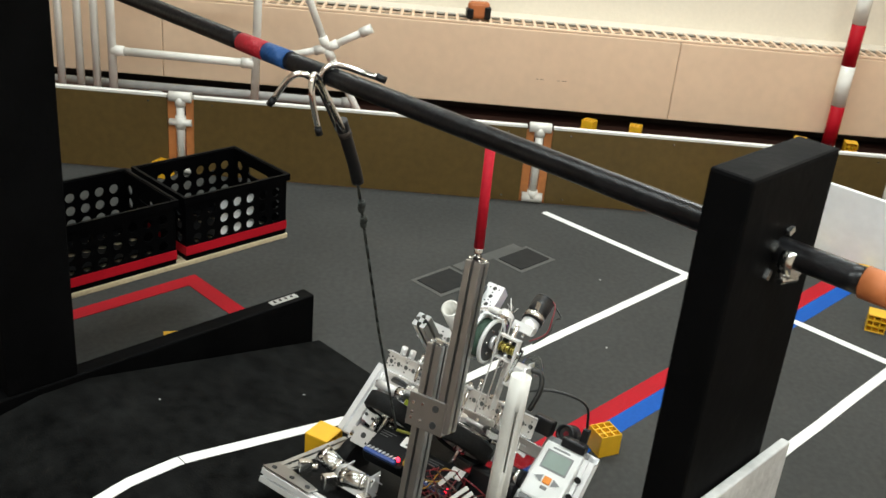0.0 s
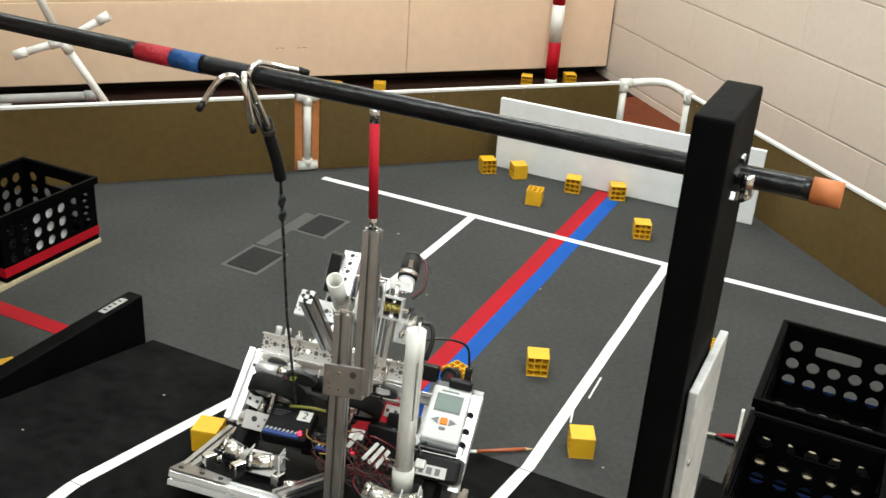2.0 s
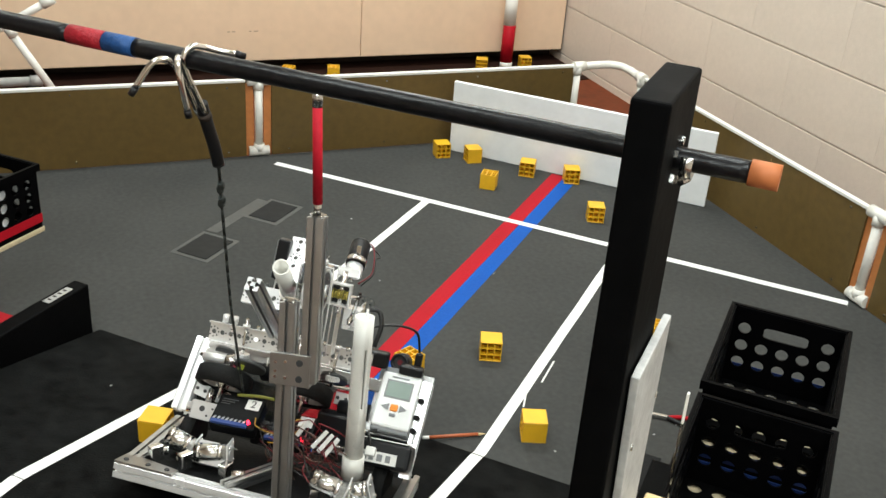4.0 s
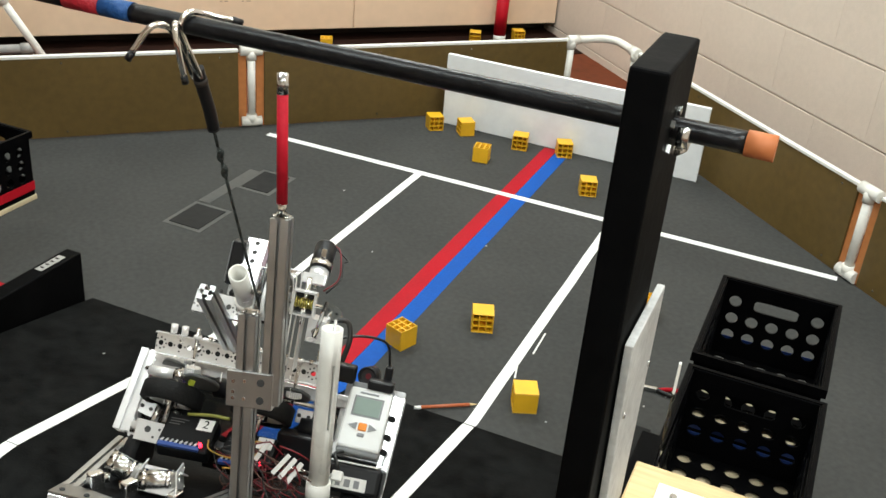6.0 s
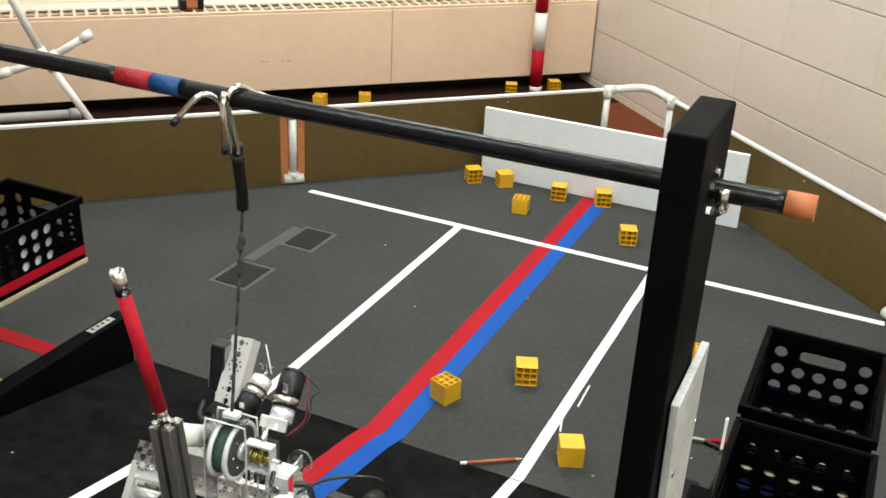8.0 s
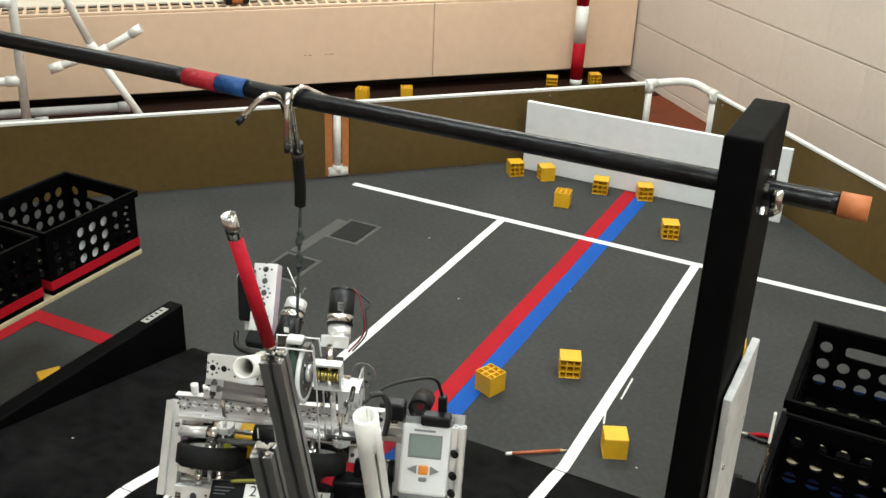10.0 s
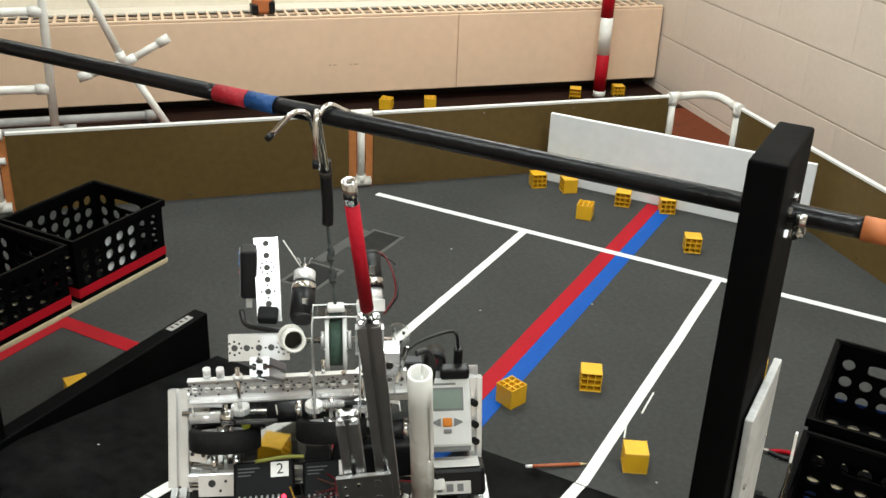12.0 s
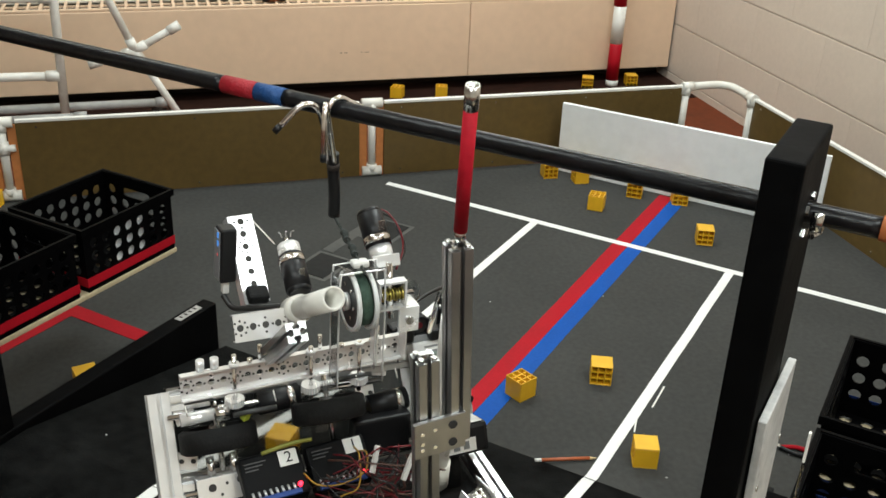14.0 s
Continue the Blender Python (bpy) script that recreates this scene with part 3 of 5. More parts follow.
# ---- yellow cubes ----
def cube_proto(m):
    t = thing("plastic_cube", "yellow plastic cube with square cells on two faces", "cube", m, "yellow cubes")
    s, th = 0.0508, 0.0026
    bm = bmesh.new()
    h = s / 2
    box(bm, -h, -h, -h, h, -h + th, h)
    box(bm, -h, h - th, -h, h, h, h)
    box(bm, -h, -h + th, -h, -h + th, h - th, h)
    box(bm, h - th, -h + th, -h, h, h - th, h)
    bmesh.ops.bevel(bm, geom=[e for e in bm.edges if e.calc_length() > 0.03], offset=0.0006, segments=1, affect="EDGES")
    part("shell", bm, YELLOW, t)
    for k in (-1, 1):
        c = k * s / 6
        bm = bmesh.new()
        box(bm, c - 0.0014, -h + th, -h + 0.001, c + 0.0014, h - th, h - 0.001)
        part("cell_wall", bm, YELLOW, t)
        bm = bmesh.new()
        box(bm, -h + th, c - 0.0014, -h + 0.0012, h - th, c + 0.0014, h - 0.0012)
        part("cell_wall", bm, YELLOW, t)
    bm = bmesh.new()
    box(bm, -h + th, -h + th, -0.002, h - th, h - th, 0.002)
    part("middle_wall", bm, YELLOW, t)
    return t


def lie(x, y, yaw, side=True, z=0.0):
    """side: the cells face sideways, otherwise up."""
    return pose(x, y, z + 0.0254, 90 if side else 0, 0, yaw)


first = cube_proto(lie(0.058, -0.907, 69.7, False))
CUBES = [(0.195, -0.746, 22.4, True), (0.39, -0.992, 114.7, True), (-0.437, 0.381, 40, True), (-0.326, 0.398, -50, True), (-0.191, 0.211, 10, False), (-0.119, 0.386, 12, True), (0.029, 0.411, 25, True), (0.189, 0.154, 22, True)]
for x, y, yaw, sd in CUBES:
    copy_thing(first, lie(x, y, yaw, sd))
for x, y, z, yaw, sd in ((-0.798, -1.42, 0.0, 60, True), (-0.217, -1.449, ramp_z(-1.449) + 0.004, 105, True), (0.530, -0.475, 0.0, 10, False), (-0.735, 1.49, -0.012, 20, True), (-0.585, 1.645, -0.012, 35, True),
                         (-1.36, 0.86, -0.012, 15, False), (-1.21, 0.98, -0.012, 30, False), (-1.80, -0.86, 0.0, 25, False)):
    copy_thing(first, lie(x, y, yaw, sd, z))


# ---- striped pole ----
pole = thing("striped_pole", "red and white striped plastic pole standing in the corner", "pole")
px, py = -0.655, 1.585
z = -0.012
for i in range(14):
    z1 = 0.018 if i == 0 else z + 0.168
    bm = bmesh.new()
    rod(bm, (px, py, z), (px + 0.002, py, z1), 0.028, 24)
    part("band", bm, PVC if i % 2 == 0 else RED_TAPE, pole, "white band" if i % 2 == 0 else "red band")
    z = z1
    if z > 2.2:
        break


# ---- white pipe frames behind the field wall ----
def behind(s, off, z):
    """Along the field wall from the far corner, and out behind it."""
    return Vector((-K * s - K * off, L0 - K * s + K * off, z))


def pipes(name, label, runs, r=0.0155):
    t = thing(name, label, "pipe frame")
    for a, b in runs:
        bm = bmesh.new()
        rod(bm, a, b, r, 16)
        part("pipe", bm, PVC, t)
        for p, q in ((a, b), (b, a)):
            bm = bmesh.new()
            e = Vector(p) + (Vector(q) - Vector(p)).normalized() * 0.045
            rod(bm, p, e, r + 0.004, 16)
            part("fitting", bm, PVC, t)
    return t


OFF = 0.5
V1, V0 = 2.40, 2.90
pipes("pipe_ladder", "white plastic pipe ladder frame leaning behind the field wall",
      [(behind(V1 - 0.02, OFF, -0.012), behind(V1 - 0.045, OFF, 1.0)), (behind(V0, OFF, -0.012), behind(V0, OFF, 1.0)),
       (behind(V0, OFF, 0.26), behind(V1 - 0.02, OFF, 0.255)), (behind(V0, OFF, 0.53), behind(V1 - 0.03, OFF, 0.53)),
       (behind(V0, OFF, 0.03), behind(V1 - 0.02, OFF, 0.03))])
for ds in (0.06, 0.12, 0.19):
    pipes("pipe_upright", "white plastic pipe standing in a row behind the field wall", [(behind(V0 + ds, OFF, -0.012), behind(V0 + ds, OFF, 1.0))], 0.014)
STAR = behind(2.115, OFF, 0.336)
pipes("pipe_star", "white plastic pipe cross with spread legs behind the field wall",
      [(STAR, Vector((-1.913, -0.213, 0.569)) + Vector((-0.05, -0.05, 0.17))), (STAR, Vector((-1.736, -0.036, 0.424))), (STAR, Vector((-1.964, -0.264, 0.29))), (STAR, Vector((-1.72, -0.02, -0.0)))], 0.0135)
for s0, s1, off, z, r in ((2.02, 3.4, OFF + 0.1, 0.105, 0.0165), (2.30, 2.62, OFF - 0.1, 0.135, 0.0125), (2.70, 3.4, OFF - 0.1, 0.135, 0.0125)):
    t = thing("lying_pipe", "grey-white plastic pipe lying behind the field wall", "pipe", group="lying pipes")
    part("pipe", rod(bmesh.new(), behind(s0, off, z), behind(s1, off, z), r, 18, inner=r * 0.78), SHADED_PVC, t)
    e = (behind(s1, off, z) - behind(s0, off, z)).normalized()
    part("coupling", rod(bmesh.new(), behind(s0, off, z) - e * 0.002, behind(s0, off, z) + e * 0.04, r + 0.004, 18, inner=r * 0.8), SHADED_PVC, t)
    for s_ in (s0 + 0.03, s1 - 0.03):
        part("rest_block", block(-0.02, -0.02, -0.012, 0.02, 0.02, z - r, 0.002, Matrix.Translation((behind(s_, off, 0).x, behind(s_, off, 0).y, 0))), DARK_GAP, t)


# ---- small things on the floor ----
def floor_patch(x0, y0, x1, y1):
    t = thing("floor_patch", "dark rubber patch taped to the floor with grey tape", "floor patch", group="floor patches")
    part("pad", block(x0, y0, 0.0005, x1, y1, 0.003, 0.0008), PAD, t)
    w = 0.013
    part("tape_border", block(x0 - w, y0 - w, 0.0003, x1 + w, y1 + w, 0.0009, 0), SMOKED_TAPE, t, "shiny grey tape")


floor_patch(-0.753, -0.690, -0.656, -0.562)
floor_patch(-0.717, -0.394, -0.627, -0.267)
strip = thing("tape_strip", "shiny grey tape strip between the floor patches", "tape strip")
part("strip", block(-0.764, -0.54, 0.0004, -0.727, -0.275, 0.0011, 0), SMOKED_TAPE, strip)

WOODEN = material("pencil_paint", (0.40, 0.10, 0.035), 0.4)
pencil = thing("pencil", "orange-brown wooden pencil lying on the floor", "pencil", look((0.196, -1.123, 0.0095), (0.302, -1.041, 0.005)))
part("shaft", rod(bmesh.new(), (0, 0, -0.012), (0, 0, -0.118), 0.0038, 6), WOODEN, pencil)
part("tip", rod(bmesh.new(), (0, 0, -0.118), (0, 0, -0.134), 0.0036, 8, 0.0006), PINE, pencil, "sharpened wooden tip")
part("eraser", rod(bmesh.new(), (0, 0, 0.002), (0, 0, -0.012), 0.0039, 10), WHITE_CAP, pencil, "pale eraser end")

pl = thing("pliers", "small pliers with red and black handles on the floor", "pliers", pose(0.645, -0.79, 0.006, 0, 0, 10))
part("jaw", block(-0.05, -0.004, -0.005, -0.012, 0.006, 0.005, 0.002), STEEL, pl)
part("handle", sweep([(-0.012, 0, 0), (0.02, 0.012, 0), (0.06, 0.008, 0)], 0.005), RED_TAPE, pl, "red handle")
part("handle", sweep([(-0.012, 0, 0), (0.02, -0.012, 0), (0.06, -0.010, 0)], 0.005), BLACK_PLASTIC, pl, "black handle")
for i, (x, y, l, yaw) in enumerate(((0.328, -0.742, 0.098, 92), (0.320, -0.880, 0.050, 104))):
    t = thing("cable_tie", "short white plastic strip on the floor", "strip", pose(x + 0.012, y, 0.002, 0, 0, yaw))
    part("strip", block(-l / 2, -0.002, -0.002, l / 2, 0.002, 0.0, 0.0006), WHITE_CAP, t)
for x, y in ((0.61, -0.93), (0.655, -0.80), (0.45, -1.02), (0.05, -0.35), (0.62, -0.86), (-0.45, -0.25), (-0.2, -0.55)):
    t = thing("paper_scrap", "small white paper scrap on the floor", "scrap", pose(x, y, 0.0015, 0, 0, 400 * x))
    part("scrap", block(-0.0022, -0.0014, -0.0012, 0.0022, 0.0014, 0.0003, 0.0003), SCUFFED_SHADED, t)
for x, y in ((-0.52, -1.62), (-0.43, -1.33), (0.22, -1.52)):
    t = thing("paper_scrap", "small pale scrap on the black ramp", "scrap", pose(x, y, ramp_z(y) + 0.0012, -11 if y > RAMP_Y1 else 0, 0, 700 * x))
    part("scrap", block(-0.0026, -0.0014, -0.0010, 0.0026, 0.0014, 0.0003, 0.0003), SCUFFED_SHADED, t)
pad = thing("black_pad", "thin black sheet on the floor", "pad")
part("sheet", block(0.60, -1.06, 0.0005, 0.654, -0.937, 0.004, 0.001), RUBBER, pad)


# ---- robot: its own space has x to its right, y to its back, z up its mast ----
def basis(o, x, y):
    """A frame at o with its x along x and its y as near to y as can be."""
    x = Vector(x).normalized()
    z = x.cross(Vector(y)).normalized()
    y = z.cross(x)
    m = Matrix((x, y, z)).transposed().to_4x4()
    m.translation = Vector(o)
    return m


def extrusion(a, b, w=0.025, face=(0, -1, 0)):
    """A slotted square aluminium bar from a to b, one of whose sides looks to face."""
    a, b = Vector(a), Vector(b)
    d = (b - a).normalized()
    f = (Vector(face) - d * d.dot(Vector(face))).normalized()
    s = d.cross(f)
    h, sl, dp = w / 2, w * 0.10, w * 0.34
    prof = []
    for k in range(4):
        c, n = math.cos(k * math.pi / 2), math.sin(k * math.pi / 2)
        for u, v in ((h, -h + 0.001), (h, -sl), (h - dp * 0.35, -sl), (h - dp * 0.45, -sl * 1.9), (h - dp, -sl * 1.4), (h - dp, sl * 1.4), (h - dp * 0.45, sl * 1.9), (h - dp * 0.35, sl), (h, sl), (h, h - 0.001)):
            prof.append((c * u - n * v, n * u + c * v))
    bm = bmesh.new()
    rings = [[bm.verts.new(p + f * u + s * v) for u, v in prof] for p in (a, b)]
    n = len(prof)
    for k in range(n):
        bm.faces.new((rings[0][k], rings[0][(k + 1) % n], rings[1][(k + 1) % n], rings[1][k]))
    bm.faces.new(rings[0][::-1])
    bm.faces.new(rings[1])
    return bm


def channel(a, b, up, width=0.032, depth=0.03, step=0.0165):
    """A perforated U channel from a to b; its web spans width along up from the line a-b, its flanges go back (forward where depth is negative)."""
    a, b = Vector(a), Vector(b)
    m = basis(a, b - a, up)
    length = (b - a).length
    n = max(1, round(length / step))
    st = length / n
    bm = bmesh.new()
    side = (width - st) / 2
    cells = [(0, 0, length, side, 0, 0), (0, width - side, length, width, 0, 0)]
    cells += [(i * st, side, (i + 1) * st, width - side, 0.0046, 0.0046) for i in range(n)]
    holed(bm, cells, -0.002, m, 12)
    front, rear = (-0.0021, -depth) if depth > 0 else (0.0001, -depth)
    for y0, y1 in ((0, 0.002), (width - 0.002, width)):
        box(bm, 0, y0, min(front, rear), length, y1, max(front, rear), m)
    return bm


def gear_wheel(c, axis, r, thick, teeth):
    """A toothed wheel centred on c."""
    c, ax = Vector(c), Vector(axis).normalized()
    m = basis(c, ax, ax.orthogonal())
    bm = bmesh.new()
    rings = []
    for u in (-thick / 2, thick / 2):
        rings.append([bm.verts.new(m @ Vector((u, (r if k % 4 < 2 else r * 0.88) * math.cos(2 * math.pi * k / (4 * teeth)), (r if k % 4 < 2 else r * 0.88) * math.sin(2 * math.pi * k / (4 * teeth))))) for k in range(4 * teeth)])
    n = 4 * teeth
    for k in range(n):
        bm.faces.new((rings[0][k], rings[0][(k + 1) % n], rings[1][(k + 1) % n], rings[1][k]))
    bm.faces.new(rings[0][::-1])
    bm.faces.new(rings[1])
    return bm


def slotted_tube(a, b, r, inner, way, slot, seg=28):
    """A thick tube from a to b with a slot through its wall on the side that looks to way, along the part slot of its length."""
    a, b = Vector(a), Vector(b)
    d = (b - a).normalized()
    x = (Vector(way) - d * d.dot(Vector(way))).normalized()
    y = d.cross(x)
    stops = [0.0, slot[0], slot[1], 1.0]
    bm = bmesh.new()
    ring = {}
    for i, t in enumerate(stops):
        for j, rad in enumerate((r, inner)):
            ring[i, j] = [bm.verts.new(a.lerp(b, t) + rad * (math.cos(2 * math.pi * (k - 0.5) / seg) * x + math.sin(2 * math.pi * (k - 0.5) / seg) * y)) for k in range(seg)]
    for i in range(3):
        for k in range(seg):
            q = (k + 1) % seg
            if i == 1 and k == 0:
                for e in (k, q):
                    bm.faces.new((ring[i, 0][e], ring[i + 1, 0][e], ring[i + 1, 1][e], ring[i, 1][e]))
                for e in (i, i + 1):
                    bm.faces.new((ring[e, 0][k], ring[e, 0][q], ring[e, 1][q], ring[e, 1][k]))
                continue
            bm.faces.new((ring[i, 0][k], ring[i, 0][q], ring[i + 1, 0][q], ring[i + 1, 0][k])).smooth = True
            bm.faces.new((ring[i, 1][q], ring[i, 1][k], ring[i + 1, 1][k], ring[i + 1, 1][q])).smooth = True
    for e in (0, 3):
        for k in range(seg):
            q = (k + 1) % seg
            bm.faces.new((ring[e, 0][k], ring[e, 1][k], ring[e, 1][q], ring[e, 0][q]))
    bmesh.ops.recalc_face_normals(bm, faces=bm.faces[:])
    return bm


def curve_pts(a, b, sag, n=4, seed=0):
    rng = random.Random(seed)
    a, b = Vector(a), Vector(b)
    out = [a]
    for i in range(1, n):
        out.append(a.lerp(b, i / n) + Vector(sag) * math.sin(math.pi * i / n) + Vector((rng.uniform(-1, 1), rng.uniform(-1, 1), rng.uniform(-1, 1))) * 0.008)
    return out + [b]


LIGHT_GREY = material("light_grey_plastic", (0.74, 0.75, 0.74), 0.4, vary=0.04)
MID_GREY = material("mid_grey_plastic", (0.20, 0.205, 0.21), 0.45, vary=0.08)
PRINT = material("faint_print", (0.07, 0.07, 0.072), 0.5)
LCD = material("lcd_screen", (0.23, 0.29, 0.26), 0.18, vary=0.06)
ORANGE_KEY = material("orange_button", (0.75, 0.24, 0.02), 0.4, vary=0.04)
WIRE_RED = material("red_wire", (0.15, 0.006, 0.012), 0.4)
WIRE_BLACK = material("black_wire", (0.012, 0.012, 0.012), 0.4)
WIRE_YELLOW = material("yellow_wire", (0.36, 0.20, 0.02), 0.4)
WIRE_BROWN = material("brown_wire", (0.07, 0.028, 0.018), 0.45)
WHITE_PLUG = material("white_plug", (0.72, 0.71, 0.68), 0.4)
PCB_BLUE = material("blue_circuit", (0.015, 0.05, 0.22), 0.35)
BRASS = material("brass_gear", (0.60, 0.50, 0.14), 0.3, 1.0)
LIME = material("lime_plastic", (0.42, 0.50, 0.05), 0.4)
LIME_DARK = material("olive_plastic", (0.20, 0.20, 0.03), 0.5)
SMOKED = glass("smoked_sheet", (0.50, 0.51, 0.51), 0.06)
GREY_DISC = material("grey_disc_plastic", (0.05, 0.052, 0.052), 0.35, vary=0.15)
GREEN_CORD = material("wound_green_cord", (0.045, 0.085, 0.06), 0.8, vary=0.3, grain=200, bump=0.5, bump_size=900)
RED_LIGHT = glow("red_indicator", (1.0, 0.02, 0.05), 5.0)
POLE_RED = material("pole_red_tape", (0.42, 0.012, 0.025), 0.5, spec=0.12, vary=0.15, grain=90, blotch=30, bump=0.3, bump_size=120)
BLUE_LIGHT = glow("blue_indicator", (0.06, 0.30, 0.9), 0.9)
RED_DIM = glow("dim_red_indicator", (0.8, 0.1, 0.1), 0.5)

robot = thing("robot", "bright aluminium robot with a mast, winch, wheels and tangled wiring", "robot")


# mast: a long lower bar, a tall sliding bar beside it and the bracket that joins them
MX, MZ = Vector((0.0348, -0.2112, 0.0796)), Vector((-0.0955, -0.07, 1.0))
part("lower_mast", extrusion(MX - MZ * 0.385, MX, 0.0262), ALU_DULL, robot, "slotted aluminium bar")
TX = Vector((0.0601, -0.2239, 0.2214))
part("upper_mast", extrusion(TX - MZ * 0.262, TX, 0.0262), ALU_DULL, robot, "slotted aluminium bar")
brk = part("mast_bracket", block(-0.032, -0.003, -0.026, 0.032, 0.003, 0.026, 0.001, basis((0.0545, -0.2206, -0.0245), (1, 0, 0.0955), (0, 1, 0.07))), ALU_DULL, robot, "grey plate with two bolts")
bm = bmesh.new()
box(bm, 0.030, -0.003, -0.026, 0.0335, 0.026, 0.026, basis((0.0545, -0.2206, -0.0245), (1, 0, 0.0955), (0, 1, 0.07)))
part("bracket_flange", bm, ALU_DULL, brk)
bmx = basis((0.0545, -0.2206, -0.0245), (1, 0, 0.0955), (0, 1, 0.07))
for u, v, r in ((0.017, 0.013, 0.0055), (0.017, -0.013, 0.0055), (-0.006, 0.013, 0.0025), (-0.006, -0.013, 0.0025), (-0.022, 0.011, 0.0025), (-0.022, -0.004, 0.0025), (-0.022, -0.013, 0.0025)):
    part("bolt", rod(bmesh.new(), bmx @ Vector((u, -0.003, v)), bmx @ Vector((u, -0.0045, v)), r, 12), HOLE_DARK if r > 0.004 else CHROME, brk)
for o in (MX, TX):
    bm = bmesh.new()
    for k in range(4):
        c = Vector(((k % 2) * 0.016 - 0.008, (k // 2) * 0.016 - 0.008, 0.0005))
        rod(bm, o + c, o + c + Vector((0, 0, 0.0035)), 0.0034, 8)
    box(bm, o.x - 0.008, o.y - 0.0035, o.z + 0.0004, o.x + 0.008, o.y + 0.0035, o.z + 0.006)
    part("mast_cap", bm, STEEL, robot, "bright bolt heads on the bar end")
pb, pt_ = Vector((0.0597, -0.2275, 0.2300)), Vector((0.0411, -0.2681, 0.4114))
d = (pt_ - pb).normalized()
part("pole_socket", rod(bmesh.new(), pb - d * 0.006, pb + d * 0.016, 0.006, 12), CHROME, robot)
red_pole = part("pole", rod(bmesh.new(), pb + d * 0.012, pt_ - d * 0.026, 0.0074, 18), POLE_RED, robot, "pole wrapped in red tape")
bm = rod(bmesh.new(), pt_ - d * 0.027, pt_, 0.0076, 18, inner=0.0058)
part("tube_tip", bm, STEEL, red_pole, "open bright metal tube end")

# white launch tube and the tube by the winch
pvc_a, pvc_b = Vector((0.1286, -0.0915, 0.053)), Vector((0.1422, -0.0450, -0.2162))
part("upright_tube", slotted_tube(pvc_a, pvc_b, 0.0165, 0.0130, (0.8, -1, 0), (0.20, 0.60)), PVC, robot, "open white plastic tube with a long slot")
d = (pvc_b - pvc_a).normalized()
part("tube_clamp", rod(bmesh.new(), pvc_b - d * 0.012, pvc_b + d * 0.03, 0.0195, 24), PVC, robot)
part("tube_rod", rod(bmesh.new(), pvc_a - d * 0.014 + Vector((0.004, 0, 0)), pvc_a + d * 0.10, 0.0022, 8), ALU, robot)
ring_a, ring_b = Vector((-0.0304, -0.0842, 0.1022)), Vector((-0.0415, 0.022, 0.036))
part("winch_tube", rod(bmesh.new(), ring_a, ring_b, 0.0150, 28, inner=0.0118), PVC, robot, "open white plastic tube")
d = (ring_b - ring_a).normalized()
part("tube_tee", rod(bmesh.new(), ring_b - d * 0.012, ring_b + d * 0.022, 0.0182, 20), PVC, robot)

# slanted bar behind
part("slanted_bar", extrusion((-0.0756, -0.0823, 0.0628), (-0.066, 0.066, -0.055), 0.025, (0, 1, 0.9)), ALU_DULL, robot, "slotted aluminium bar")
# perforated channels
CHANNELS = (((-0.193, 0.052, -0.093), (0.122, 0.057, -0.087), (0, 0.12, 1), 0.038, -0.009),
            ((-0.0585, 0.097, 0.014), (-0.064, 0.1695, 0.114), (-1, 0, 0.04), 0.035, 0.028),
            ((-0.1275, 0.0130, 0.0045), (-0.044, 0.0130, 0.0045), (0, 0.42, 0.9), 0.036, 0.014))
for name, run in zip(("cross_channel", "back_channel", "arm_channel"), CHANNELS):
    part(name, channel(*run), ALU, robot, "perforated bright aluminium channel")
# gear shafts that pass through the cross channel, with their collars and pinions
for x, top in ((-0.122, -0.035), (-0.015, -0.042), (0.056, -0.046)):
    sh = part("gear_shaft", rod(bmesh.new(), (x, 0.049, -0.125), (x, 0.051, top), 0.0032, 12), CHROME, robot, "bright steel shaft")
    part("collar", rod(bmesh.new(), (x, 0.051, -0.0525), (x, 0.051, -0.047), 0.007, 14), ALU, sh)
    part("pinion", gear_wheel((x, 0.052, -0.108), (0, 0, 1), 0.0135, 0.010, 22), ALU, sh, "toothed aluminium pinion")
for x in (-0.085, 0.0, 0.085):
    part("standoff", rod(bmesh.new(), (x, 0.058, -0.054), (x, 0.058, -0.030), 0.003, 10), CHROME, robot)
for x in (-0.10, 0.03, 0.075):
    part("bolt", rod(bmesh.new(), (x, 0.053, -0.0525), (x, 0.053, -0.046), 0.0038, 6), CHROME, robot)

def hole_rings(a, b, up, width, step=0.0165):
    """Raised dark discs for the shade in the small bores round a channel's web holes: eight, none, four and none in
    turn.
    """
    m = basis(a, Vector(b) - Vector(a), up)
    length = (Vector(b) - Vector(a)).length
    n = max(1, round(length / step))
    bm = bmesh.new()
    for i in range(n):
        if i % 2:
            continue
        count = 8 if i % 4 == 0 else 4
        for k in range(count):
            t = k * 2 * math.pi / count
            p = Vector(((i + 0.5) * length / n + 0.0092 * math.cos(t), width / 2 + 0.0092 * math.sin(t), 0))
            rod(bm, m @ p, m @ (p + Vector((0, 0, 0.0003))), 0.0017, 8)
    return bm


for run in CHANNELS:
    tagged(part("bore_shade", hole_rings(*run[:4]), HOLE_DARK, robot), kind="stuff")

# battery unit on the back channel
sv = basis((-0.108, 0.145, 0.066), (0.02, -0.25, 0.0), (0, 0.55, 0.83))
case = part("servo_case", block(-0.014, -0.036, -0.013, 0.012, 0.043, 0.010, 0.003, sv), BLACK_PLASTIC, robot, "black plastic case with blue lights")
part("case_lid", block(-0.012, -0.032, 0.0101, 0.010, 0.039, 0.0118, 0.0008, sv), MID_GREY, case)
